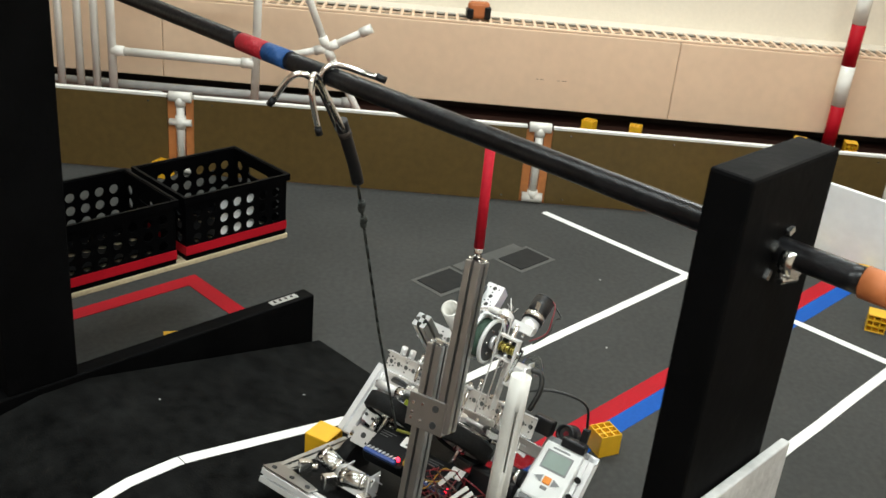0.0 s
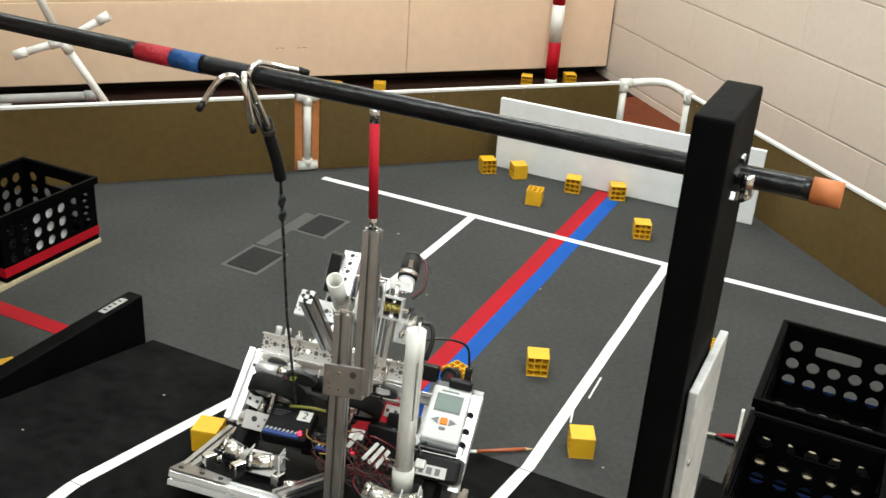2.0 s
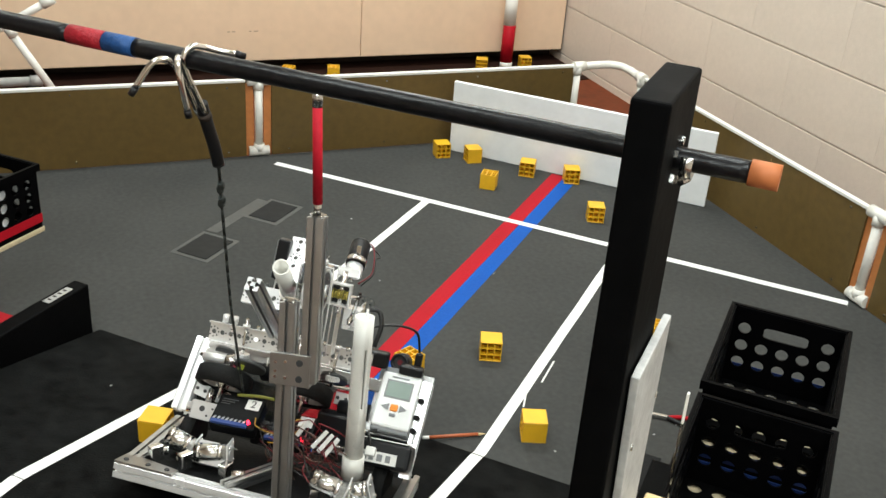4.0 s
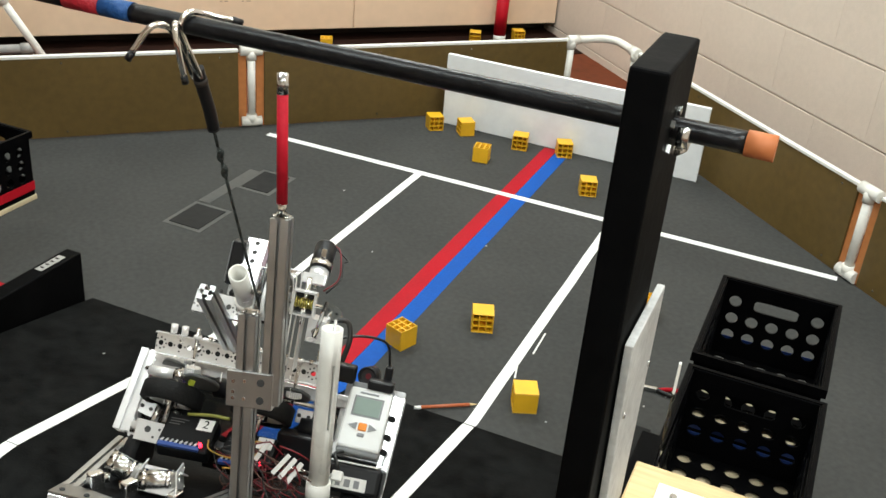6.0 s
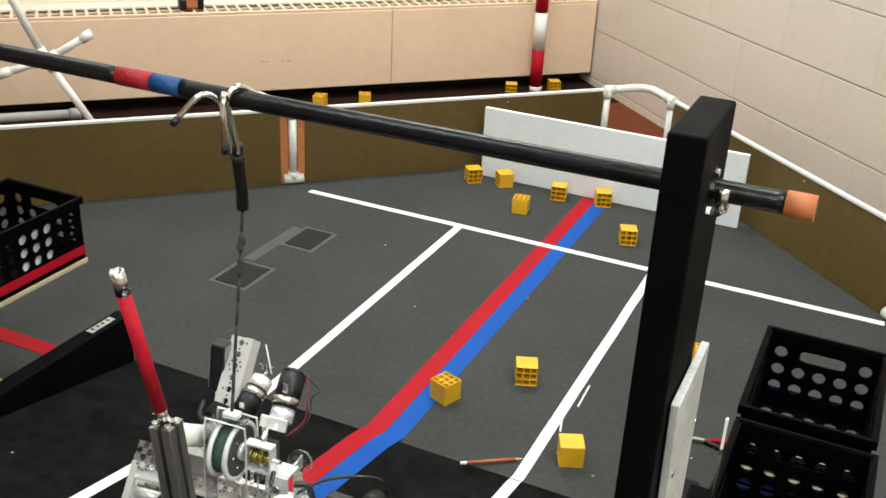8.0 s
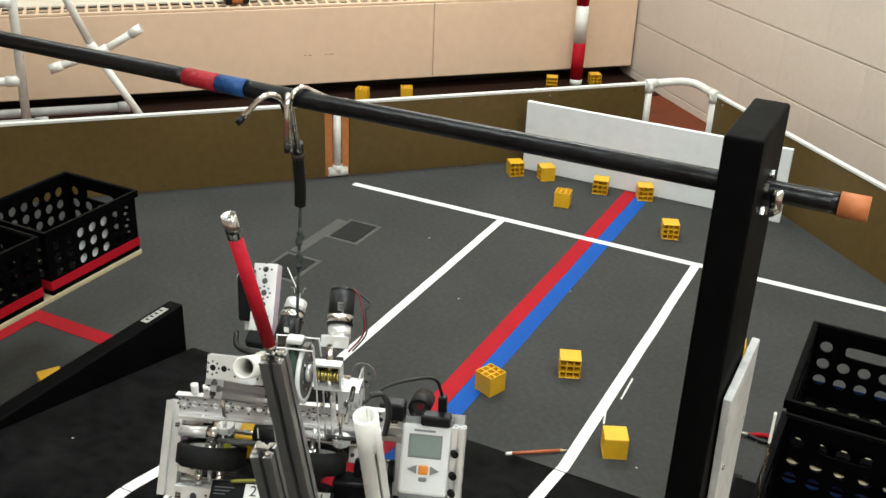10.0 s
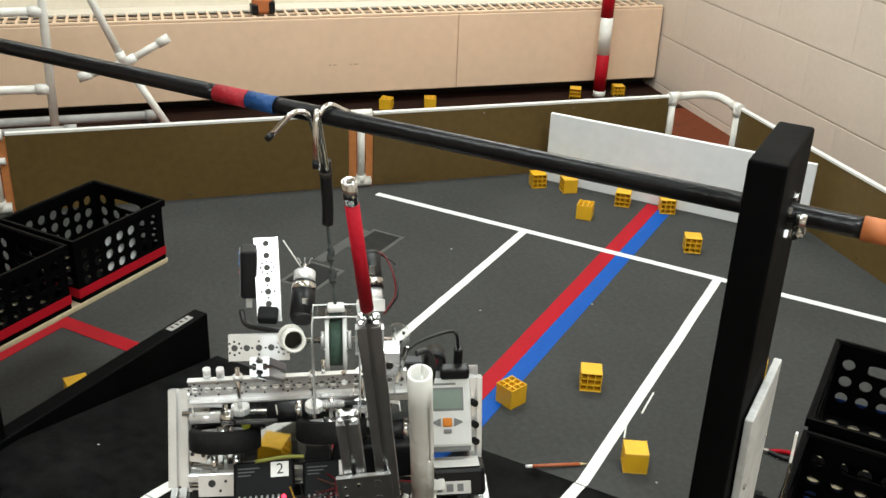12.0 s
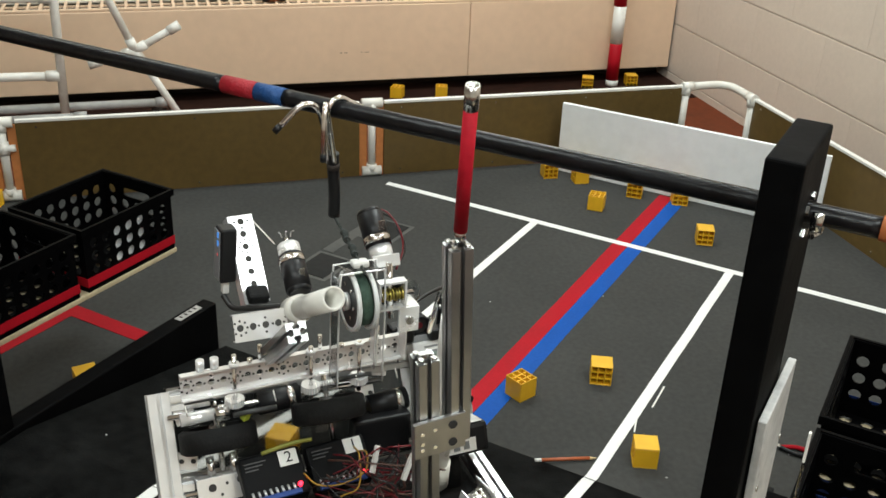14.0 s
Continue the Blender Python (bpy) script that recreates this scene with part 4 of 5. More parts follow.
for k, (v, mt) in enumerate(((0.030, BLUE_LIGHT), (0.018, BLUE_LIGHT), (0.004, RED_DIM))):
    part("case_light", block(0.001, v, 0.0119, 0.006, v + (0.008 if k < 2 else 0.003), 0.0122, 0, sv), mt, case, "small indicator light")
part("case_plug", block(-0.006, -0.056, -0.006, 0.004, -0.037, 0.003, 0.001, sv), WHITE_PLUG, case, "white plug")
part("case_tape", block(-0.015, -0.012, -0.008, 0.014, 0.012, 0.008, 0.004, pose(-0.077, 0.092, 0.028, 20, 5, 0)), RUBBER, robot, "black tape")


def gear_motor(top, bottom, r=0.0175):
    """A black can motor with a bright gearbox at its foot."""
    top, bottom = Vector(top), Vector(bottom)
    d = (bottom - top).normalized()
    mt = part("motor", rod(bmesh.new(), top + d * 0.006, bottom, r, 24), BLACK_PLASTIC, robot, "black can motor")
    part("motor_cap", rod(bmesh.new(), top, top + d * 0.006, r * 0.8, 20, r), BLACK_PLASTIC, mt)
    part("motor_band", rod(bmesh.new(), bottom - d * 0.014, bottom - d * 0.004, r + 0.0007, 24), CHROME, mt, "bright steel band")
    part("gearbox", rod(bmesh.new(), bottom, bottom + d * 0.018, r * 0.9, 24), ALU, mt, "bright gearbox")
    part("label_strip", block(-0.004, -0.0013, -0.018, 0.004, 0.0, 0.018, 0.0004, basis(top.lerp(bottom, 0.5) + Vector((0.004, -r, 0)), (1, 0, 0), (0, 1, 0))), CHROME, mt)
    part("shaft", rod(bmesh.new(), bottom + d * 0.018, bottom + d * 0.032, 0.003, 10), CHROME, mt)
    return mt


gear_motor((0.065, 0.058, 0.149), (0.0685, 0.022, 0.1105))
gear_motor((-0.028, 0.060, 0.037), (-0.025, 0.112, 0.068), 0.0175)
part("motor_mount", block(-0.019, -0.003, -0.008, 0.019, 0.003, 0.008, 0.001, pose(0.068, -0.004, 0.102, -25, 0, 0)), ALU, robot)
part("wire", sweep(curve_pts((0.078, 0.056, 0.15), (0.085, 0.0, 0.085), (0.022, 0, 0.012), seed=1), 0.0013, 6), WIRE_RED, robot)
part("wire", sweep(curve_pts((0.074, 0.06, 0.15), (0.088, 0.01, 0.08), (0.026, 0, 0.008), seed=2), 0.0013, 6), WIRE_BLACK, robot)
for k in range(3):
    a = Vector((-0.030 + 0.006 * k, 0.138, 0.086))
    part("wire", sweep([a, a + Vector((0.002 * (k - 1), 0.003, 0.006)), a + Vector((0.005 * (k - 1), 0.0, 0.009))], 0.0009, 5, 3), ALU_DULL, robot)

# winch
SP = Vector((0.0215, -0.0300, 0.0657))
sp = part("spool", rod(bmesh.new(), SP - Vector((0.0085, 0, 0)), SP + Vector((0.0085, 0, 0)), 0.034, 32), GREEN_CORD, robot, "winch spool wound with dark green cord")
for sx in (-1, 1):
    lo, hi = SP + Vector((sx * 0.0088, 0, 0)), SP + Vector((sx * 0.0140, 0, 0))
    part("flange", rod(bmesh.new(), lo, hi, 0.040, 40, inner=0.0345), LIGHT_GREY, sp, "pale plastic flange rim")
    part("flange_disc", rod(bmesh.new(), lo + Vector((sx * 0.0008, 0, 0)), hi - Vector((sx * 0.0008, 0, 0)), 0.0344, 36), GREY_DISC, sp, "grey flange disc")
    part("hub", rod(bmesh.new(), hi, hi + Vector((sx * 0.006, 0, 0)), 0.012, 20), ALU, sp)
    for k in range(6):
        an = k * math.pi / 3
        q = hi + Vector((-sx * 0.0006, 0.022 * math.cos(an), 0.022 * math.sin(an)))
        part("bolt", rod(bmesh.new(), q, q + Vector((sx * 0.002, 0, 0)), 0.0025, 8), CHROME, sp)
part("axle", rod(bmesh.new(), SP - Vector((0.045, 0, 0)), SP + Vector((0.050, 0, 0)), 0.004, 12), CHROME, robot)
for y in (-0.046, -0.016):
    part("winch_strap", sweep([(-0.010, y, -0.052), (-0.010, y, 0.06), (-0.008, y, 0.107), (-0.002, y, 0.1115), (0.044, y, 0.1115), (0.050, y, 0.107), (0.052, y, 0.06), (0.052, y, -0.052)], 0.0013, 6, 4), ALU, robot, "bent metal strap")
part("strap_plate", block(-0.002, -0.045, 0.1108, 0.044, -0.017, 0.1122, 0.0004), SMOKED, robot, "clear plate across the straps")
part("strap_plate", block(-0.0105, -0.045, -0.05, -0.0095, -0.017, 0.105, 0.0003), SMOKED, robot, "clear plate beside the spool")
part("cord_guide", block(0.011, -0.038, 0.1124, 0.033, -0.022, 0.121, 0.003), WHITE_PLUG, robot, "white cord guide")

# open gear frame and bearing
GX, GY, GZ = 0.0655, -0.0335, 0.0675
bm = bmesh.new()
for a in ((-0.019, -0.02, 0.019, -0.017), (-0.019, 0.017, 0.019, 0.02)):
    box(bm, GX + a[0], GY - 0.007, GZ + a[1], GX + a[2], GY + 0.007, GZ + a[3])
for a in (-0.019, 0.016):
    box(bm, GX + a, GY - 0.007, GZ - 0.0168, GX + a + 0.003, GY + 0.007, GZ + 0.0168)
part("gear_frame", bm, ALU, robot, "bright square gear frame")
part("gear_shaft", rod(bmesh.new(), (GX - 0.03, GY, GZ), (GX + 0.03, GY, GZ), 0.003, 10), CHROME, robot)
bm = bmesh.new()
for k in range(7):
    x = GX - 0.013 + k * 0.0042
    rod(bm, (x, GY, GZ), (x + 0.0026, GY, GZ), 0.0085 - 0.0012 * (k % 2), 14)
part("worm_gear", bm, BRASS, robot, "brass worm gear")
# dark block added behind the worm for the shade inside the open frame
part("gear_frame_shade", block(GX - 0.0158, GY + 0.0072, GZ - 0.0168, GX + 0.0158, GY + 0.022, GZ + 0.0168, 0.001), HOLE_DARK, robot, "dark back block for the shade inside the gear frame")
part("drive_shaft", rod(bmesh.new(), (GX, GY, GZ - 0.034), (GX, GY + 0.012, GZ + 0.040), 0.0042, 12), CHROME, robot)
hub = part("bearing_plate", rod(bmesh.new(), (0.104, 0.0, 0.049), (0.104, 0.005, 0.0475), 0.0175, 28), CLEAR, robot, "clear round bearing plate")
for k in range(4):
    u, w = 0.010 * math.cos(k * math.pi / 2 + 0.5), 0.010 * math.sin(k * math.pi / 2 + 0.5)
    part("bolt", rod(bmesh.new(), (0.104 + u, -0.0015, 0.049 + w), (0.104 + u, 0.001, 0.049 + w), 0.0021, 8), HOLE_DARK, hub)
bm = bmesh.new()
box(bm, GX + 0.012, GY - 0.002, GZ - 0.058, GX + 0.040, GY + 0.002, GZ - 0.022)
box(bm, GX + 0.012, GY + 0.002, GZ - 0.024, GX + 0.040, GY + 0.03, GZ - 0.021)
part("angle_bracket", bm, ALU, robot)
part("bracket_bolt", rod(bmesh.new(), (GX + 0.026, GY - 0.002, GZ - 0.040), (GX + 0.026, GY - 0.006, GZ - 0.040), 0.006, 6), CHROME, robot)
for x in (0.058, 0.100):
    part("upright_plate", block(x, -0.008, -0.052, x + 0.002, 0.016, 0.052, 0.0005), ALU, robot)
eye = part("rear_motor", rod(bmesh.new(), (0.166, 0.086, -0.061), (0.168, 0.122, -0.068), 0.0165, 24, inner=0.0125), BLACK_PLASTIC, robot, "black round motor case with a red core")
part("motor_core", rod(bmesh.new(), (0.1665, 0.094, -0.0625), (0.168, 0.118, -0.067), 0.0123, 20), HOLE_DARK, eye)
part("core_cap", rod(bmesh.new(), (0.1665, 0.0925, -0.0622), (0.1666, 0.0945, -0.0626), 0.005, 14), WIRE_RED, eye, "red core")
part("cable_plug", block(0.194, 0.084, -0.072, 0.207, 0.096, -0.036, 0.003), BLACK_PLASTIC, robot, "black cable plug")

# chassis rails
LT, LB = Vector((-0.217, 0.105, -0.109)), Vector((-0.217, 0.030, -0.232))
part("side_rail", extrusion(LT, LB, 0.030, (0, -1, 0.4)), ALU, robot, "slotted aluminium bar")
RT2, RB2 = Vector((0.2275, 0.085, -0.085)), Vector((0.2255, 0.020, -0.250))
part("side_rail", extrusion(RT2, RB2, 0.020, (0, -1, 0.4)), ALU, robot, "slotted aluminium bar")
part("back_rail", extrusion(LT + Vector((0.015, 0.004, -0.012)), RT2 + Vector((-0.013, 0.004, -0.03)), 0.022, (0, -1, 0.4)), ALU_DULL, robot)
part("inner_rail", extrusion(LB + Vector((0.016, 0.016, 0.012)), RB2 + Vector((-0.013, 0.016, 0.012)), 0.02, (0, -1, 0.4)), ALU_DULL, robot)
for x in (-0.222, 0.236):
    part("floor_rail", extrusion((x, 0.055, -0.264), (x, -0.147, -0.283), 0.025, (0, 0, 1)), ALU_DULL, robot, "slotted aluminium bar")
part("front_rail", extrusion((-0.236, -0.160, -0.283), (0.250, -0.160, -0.283), 0.026, (0, 0, 1)), ALU, robot, "slotted aluminium bar")
for sx in (-1, 1):
    x = 0.237 if sx > 0 else -0.222
    bm = bmesh.new()
    gm = pose(x, -0.158, -0.2695, -5, 0, 0)
    pts = [Vector((-0.014 * -sx, -0.015, 0)), Vector((-sx * 0.09, -0.015, 0)), Vector((-sx * 0.09, 0.014, 0)), Vector((-sx * 0.016, 0.03, 0)), Vector((-sx * 0.012, 0.10, 0)), Vector((sx * 0.014, 0.10, 0)), Vector((sx * 0.014, -0.015, 0))]
    vs = [bm.verts.new(gm @ p) for p in pts[1:]]
    f = bm.faces.new(vs)
    up = bmesh.ops.extrude_face_region(bm, geom=[f])["geom"]
    for v in up:
        if isinstance(v, bmesh.types.BMVert):
            v.co.z += 0.003
    g = part("corner_plate", bm, ALU_DULL, robot, "grey corner plate with four bolts")
    for u, v in ((0.0, 0.0), (-sx * 0.075, 0.0), (-sx * 0.04, 0.0), (0.0, 0.045), (0.0, 0.085)):
        p = gm @ Vector((u, v, 0.003))
        part("bolt", rod(bmesh.new(), p, p + Vector((0, 0, 0.002)), 0.0045, 10), HOLE_DARK, g)
for x, y in ((-0.185, 0.025), (0.185, 0.025)):
    part("drive_wheel", rod(bmesh.new(), (x - 0.012, y, -0.272), (x + 0.012, y, -0.272), 0.045, 28), RUBBER, robot, "black rubber wheel under the frame")


# the two large wheels
def robot_wheel(c, axis):
    c, ax = Vector(c), Vector(axis).normalized()
    w = part("wheel", rod(bmesh.new(), c - ax * 0.004, c + ax * 0.004, 0.036, 28), CLEAR, robot, "wheel with a black tyre and bright hub")
    bm = bmesh.new()
    rings = []
    m = basis(c, ax, (1, 0, 0))
    for u, r in ((-0.016, 0.040), (-0.0165, 0.0475), (-0.013, 0.0525), (0.013, 0.0525), (0.0165, 0.0475), (0.016, 0.040)):
        rings.append([bm.verts.new(m @ Vector((u, r * math.cos(k * math.pi / 20), r * math.sin(k * math.pi / 20)))) for k in range(40)])
    for p, q in zip(rings, rings[1:] + rings[:1]):
        for k in range(40):
            bm.faces.new((p[k], p[(k + 1) % 40], q[(k + 1) % 40], q[k])).smooth = True
    part("tyre", bm, RUBBER, w, "black rubber tyre")
    part("hub", rod(bmesh.new(), c - ax * 0.018, c + ax * 0.018, 0.012, 16), CHROME, w, "bright metal hub")
    part("rim", rod(bmesh.new(), c - ax * 0.011, c + ax * 0.011, 0.0405, 32, inner=0.037), ALU, w)
    bm = bmesh.new()
    for k in range(5):
        a = 2 * math.pi * k / 5
        rod(bm, c, m @ Vector((0, 0.038 * math.cos(a), 0.038 * math.sin(a))), 0.004, 8)
    part("spokes", bm, ALU, w)
    part("axle", rod(bmesh.new(), c - ax * 0.045, c + ax * 0.05, 0.004, 10), CHROME, w)
    bm = bmesh.new()
    n = 32
    for k in range(n):
        a = 2 * math.pi * k / n
        rod(bm, m @ Vector((0.034, 0.019 * math.cos(a), 0.019 * math.sin(a))), m @ Vector((0.041, 0.019 * math.cos(a), 0.019 * math.sin(a))), 0.0019, 5)
    rod(bm, c + ax * 0.034, c + ax * 0.041, 0.0185, 24)
    part("gear", bm, ALU, w, "toothed aluminium gear")


WHEEL_AXIS = (0, 0.52, 0.854)
robot_wheel((-0.147, 0.046, -0.158), WHEEL_AXIS)
robot_wheel((0.010, 0.046, -0.146), WHEEL_AXIS)
shelf_m = pose(-0.150, 0.006, -0.212, -25, 0, 0)
foot = part("wheel_bracket", block(-0.036, -0.002, -0.017, 0.036, 0.002, 0.017, 0.0006, shelf_m), ALU, robot, "bright bracket plate with dark holes")
for u, w, r in ((-0.016, 0.003, 0.0055), (0.023, 0.008, 0.0055), (0.004, 0.006, 0.0022), (-0.004, -0.008, 0.0022), (0.026, -0.008, 0.0022)):
    # dark discs on the plate stand in for the shaded holes
    part("hole", rod(bmesh.new(), shelf_m @ Vector((u, -0.002, w)), shelf_m @ Vector((u, -0.0026, w)), r, 12), HOLE_DARK, foot)
part("bracket_flange", block(-0.036, 0.0022, 0.0148, 0.036, 0.020, 0.017, 0.0004, shelf_m), ALU, foot)
for x in (-0.163, -0.131):
    part("spacer", rod(bmesh.new(), (x, 0.020, -0.200), (x, 0.034, -0.178), 0.0055, 12), CHROME, robot)
part("stub_rail", extrusion((-0.202, 0.031, -0.224), (-0.186, 0.030, -0.224), 0.026, (0, -1, 0.4)), ALU, robot, "short slotted aluminium bar")
part("stub_rail", extrusion((-0.202, 0.092, -0.119), (-0.150, 0.090, -0.118), 0.022, (0, -1, 0.4)), ALU, robot, "short slotted aluminium bar")
part("motor_nose", rod(bmesh.new(), (-0.196, 0.052, -0.124), (-0.152, 0.052, -0.122), 0.0085, 16), ALU, robot, "bright cylinder over the wheel")
part("coupling", rod(bmesh.new(), (-0.150, 0.050, -0.122), (-0.132, 0.050, -0.121), 0.0115, 16), CHROME, robot)
for x in (-0.166, -0.147):
    part("spacer", rod(bmesh.new(), (x, 0.056, -0.0525), (x, 0.056, -0.038), 0.0058, 12), ALU, robot, "short bright spacer")
part("tie_strip", rod(bmesh.new(), (-0.058, 0.196, 0.094), (-0.032, 0.168, 0.064), 0.0010, 6), WHITE_CAP, robot, "pale plastic tie")
part("lime_clip", block(-0.005, -0.005, -0.006, 0.005, 0.005, 0.006, 0.0015, pose(-0.113, 0.03, -0.12, 20, 10, 30)), LIME, robot, "lime plastic clip")
part("lime_strip", sweep([(-0.10, 0.0, -0.165), (-0.06, 0.0, -0.158), (-0.03, -0.002, -0.156)], 0.0028, 8), LIME_DARK, robot)

part("back_sheet", block(-0.205, -0.0012, -0.085, 0.215, 0.0012, 0.06, 0.0004, pose(0, 0.092, -0.165, -29, 0, 0)), SMOKED, robot, "smoked clear sheet behind the wheels")
for x, y, z, r in ((-0.098, 0.034, -0.122, 0.030), (0.055, 0.064, -0.116, 0.026), (-0.165, 0.078, -0.118, 0.020)):
    part("large_gear", rod(bmesh.new(), (x, y, z), (x, y + 0.0036, z + 0.0048), r, 36), GREY_DISC, robot, "dark grey gear disc")
for i, (x, z) in enumerate(((-0.185, -0.135), (0.075, -0.150), (0.10, -0.12), (-0.12, -0.215), (0.09, -0.215), (-0.19, -0.19))):
    y = 0.10 + 0.55 * (z + 0.10)
    b = part("inner_bracket", block(-0.014, -0.0012, -0.012, 0.014, 0.0012, 0.012, 0.0006, pose(x, y, z, -30, 12 * (i % 3 - 1), 0)), ALU, robot, "small bright bracket")
    part("bracket_leg", block(-0.014, -0.0012, 0.0102, 0.014, 0.016, 0.012, 0.0006, pose(x, y, z, -30, 12 * (i % 3 - 1), 0)), ALU, b)
    bp = pose(x, y, z, -30, 12 * (i % 3 - 1), 0)
    for u in (-0.008, 0.008):
        part("bolt", rod(bmesh.new(), bp @ Vector((u, -0.0012, 0)), bp @ Vector((u, -0.005, 0)), 0.0032, 8), HOLE_DARK if i % 2 else CHROME, b)
for x0, x1, z in ((-0.21, 0.10, -0.128), (-0.20, 0.20, -0.222)):
    y = 0.085 + 0.55 * (z + 0.10)
    part("cross_shaft", rod(bmesh.new(), (x0, y, z), (x1, y, z), 0.004, 10), CHROME, robot)
for x, y, z in ((-0.055, 0.075, -0.135), (0.105, 0.06, -0.165)):
    part("inner_motor", rod(bmesh.new(), (x - 0.03, y, z), (x + 0.03, y, z + 0.004), 0.0165, 20), BLACK_PLASTIC, robot, "black can motor")
    part("motor_band", rod(bmesh.new(), (x + 0.012, y, z + 0.002), (x + 0.022, y, z + 0.003), 0.0172, 20), CHROME, robot)

# motor controllers
CM = []
for i, (x, y, z, tilt) in enumerate(((-0.088, -0.014, -0.1985, -55), (0.0105, 0.0, -0.211, -55))):
    cm = pose(x, y, z, tilt, -3, 0)
    CM.append(cm)
    c = part("controller_box", block(-0.043, -0.014, -0.034, 0.043, 0.014, 0.034, 0.004, cm), BLACK_CASE, robot, "black motor controller box")
    part("number_label", block(-0.001 + 0.012, -0.0155, 0.008, 0.037, -0.0142, 0.030, 0.0003, cm), WHITE_PLUG, c, "white label")
    bm = bmesh.new()
    for k in range(3):
        box(bm, -0.036, -0.0148, 0.022 - k * 0.005, -0.006 - 0.006 * k, -0.0142, 0.0236 - k * 0.005, cm)
    part("print_bars", bm, PRINT, c)
    bm = bmesh.new()
    for k in range(8):
        rod(bm, cm @ Vector((-0.034 + k * 0.008, -0.014, -0.018)), cm @ Vector((-0.034 + k * 0.008, -0.020, -0.026)), 0.0019, 6)
    part("terminal_screws", bm, ALU, c)
    part("terminal_block", block(-0.038, -0.021, -0.034, 0.03, -0.0142, -0.027, 0.001, cm), PCB_BLUE, c, "blue terminal block")
    part("indicator", rod(bmesh.new(), cm @ Vector((0.030, -0.015, -0.022)), cm @ Vector((0.030, -0.022, -0.022)), 0.003, 10), RED_LIGHT, c, "red indicator light")
for digit, cm in zip("21", CM):
    txt = bpy.data.curves.new("label_digit", "FONT")
    txt.body, txt.size, txt.extrude, txt.align_x, txt.align_y = digit, 0.022, 0.0002, "CENTER", "CENTER"
    tmp = new("label_digit", txt)
    me = bpy.data.meshes.new_from_object(tmp)
    bpy.data.objects.remove(tmp)
    me.materials.append(BLACK_PLASTIC)
    dg = new("label_digit", me)
    dg.parent = robot
    dg.matrix_basis = cm @ Matrix.Translation((0.0245, -0.0158, 0.019)) @ pose(0, 0, 0, 90, 0, 0)
part("wire", sweep([(0.036, -0.004, -0.190), (0.040, -0.030, -0.176), (0.030, -0.052, -0.190), (-0.005, -0.060, -0.196), (-0.038, -0.056, -0.192), (-0.050, -0.030, -0.188)], 0.0013, 6), WIRE_YELLOW, robot, "yellow wire")
part("wire", sweep([(0.030, -0.006, -0.180), (0.026, -0.040, -0.172), (0.018, -0.062, -0.205), (-0.010, -0.066, -0.212)], 0.0013, 6), WIRE_YELLOW, robot, "yellow wire")
part("cable", sweep([(-0.118, 0.118, 0.020), (-0.110, 0.095, 0.012), (-0.085, 0.070, 0.020), (-0.050, 0.045, 0.030), (-0.030, 0.035, 0.030)], 0.0042, 8), WIRE_BLACK, robot, "thick black cable")

# control brick
NTL, NTR, NBR, NBL = Vector((0.144, 0.073, -0.073)), Vector((0.218, 0.0705, -0.0693)), Vector((0.218, 0.0130, -0.1645)), Vector((0.147, 0.011, -0.163))
nc = (NTL + NTR + NBR + NBL) / 4
nm = basis(nc, NTR - NTL + NBR - NBL, NTL + NTR - NBL - NBR)      # x right, y up the face, z out of it
brick = part("control_brick", block(-0.036, -0.052, -0.030, 0.036, 0.050, 0.0, 0.004, nm), LIGHT_GREY, robot, "light grey control brick with a screen and orange button")
part("end_block", block(-0.035, 0.046, -0.034, 0.035, 0.060, -0.004, 0.003, nm), MID_GREY, brick)
part("end_block", block(-0.035, -0.060, -0.034, 0.035, -0.048, -0.004, 0.003, nm), MID_GREY, brick)
part("screen", block(-0.022, 0.004, -0.0005, 0.022, 0.033, 0.0008, 0.0008, nm), LCD, brick, "grey-green screen")
part("screen_frame", block(-0.025, 0.001, -0.0008, 0.025, 0.036, 0.0003, 0.0008, nm), MID_GREY, brick)
part("logo_bar", block(-0.018, 0.0395, -0.0005, 0.014, 0.0425, 0.0005, 0.0002, nm), MID_GREY, brick)
part("button", block(-0.007, -0.022, -0.0005, 0.007, -0.009, 0.002, 0.002, nm), ORANGE_KEY, brick, "orange button")
part("button", block(-0.006, -0.032, -0.0005, 0.006, -0.026, 0.0016, 0.0015, nm), MID_GREY, brick, "dark grey button")
for sx in (-1, 1):
    bm = bmesh.new()
    vs = [bm.verts.new(nm @ Vector(p)) for p in ((sx * 0.010, -0.022, 0), (sx * 0.024, -0.0155, 0), (sx * 0.010, -0.009, 0), (sx * 0.010, -0.022, 0.0018), (sx * 0.024, -0.0155, 0.0018), (sx * 0.010, -0.009, 0.0018))]
    for f in ((0, 1, 2), (3, 4, 5), (0, 1, 4, 3), (1, 2, 5, 4), (2, 0, 3, 5)):
        bm.faces.new([vs[k] for k in f])
    part("arrow_button", bm, MID_GREY, brick, "grey arrow button")
part("brick_tray", block(-0.05, -0.062, -0.044, 0.052, 0.066, -0.0345, 0.001, nm), ALU_DULL, robot)
for y in (-0.045, -0.02, 0.012):
    p = nm @ Vector((0.040, y, -0.016))
    part("knob", rod(bmesh.new(), p, p + Vector((0.004, -0.008, 0.002)), 0.0052, 12), RUBBER, robot, "black rubber knob")
# battery under the brick
bt = basis(nm @ Vector((0.002, -0.098, -0.018)), NTR - NTL, (0, 0.35, 1))
pack = part("battery_pack", block(-0.052, -0.022, -0.02, 0.052, 0.024, 0.028, 0.007, bt), BLACK_PLASTIC, robot, "black battery pack with a white label")
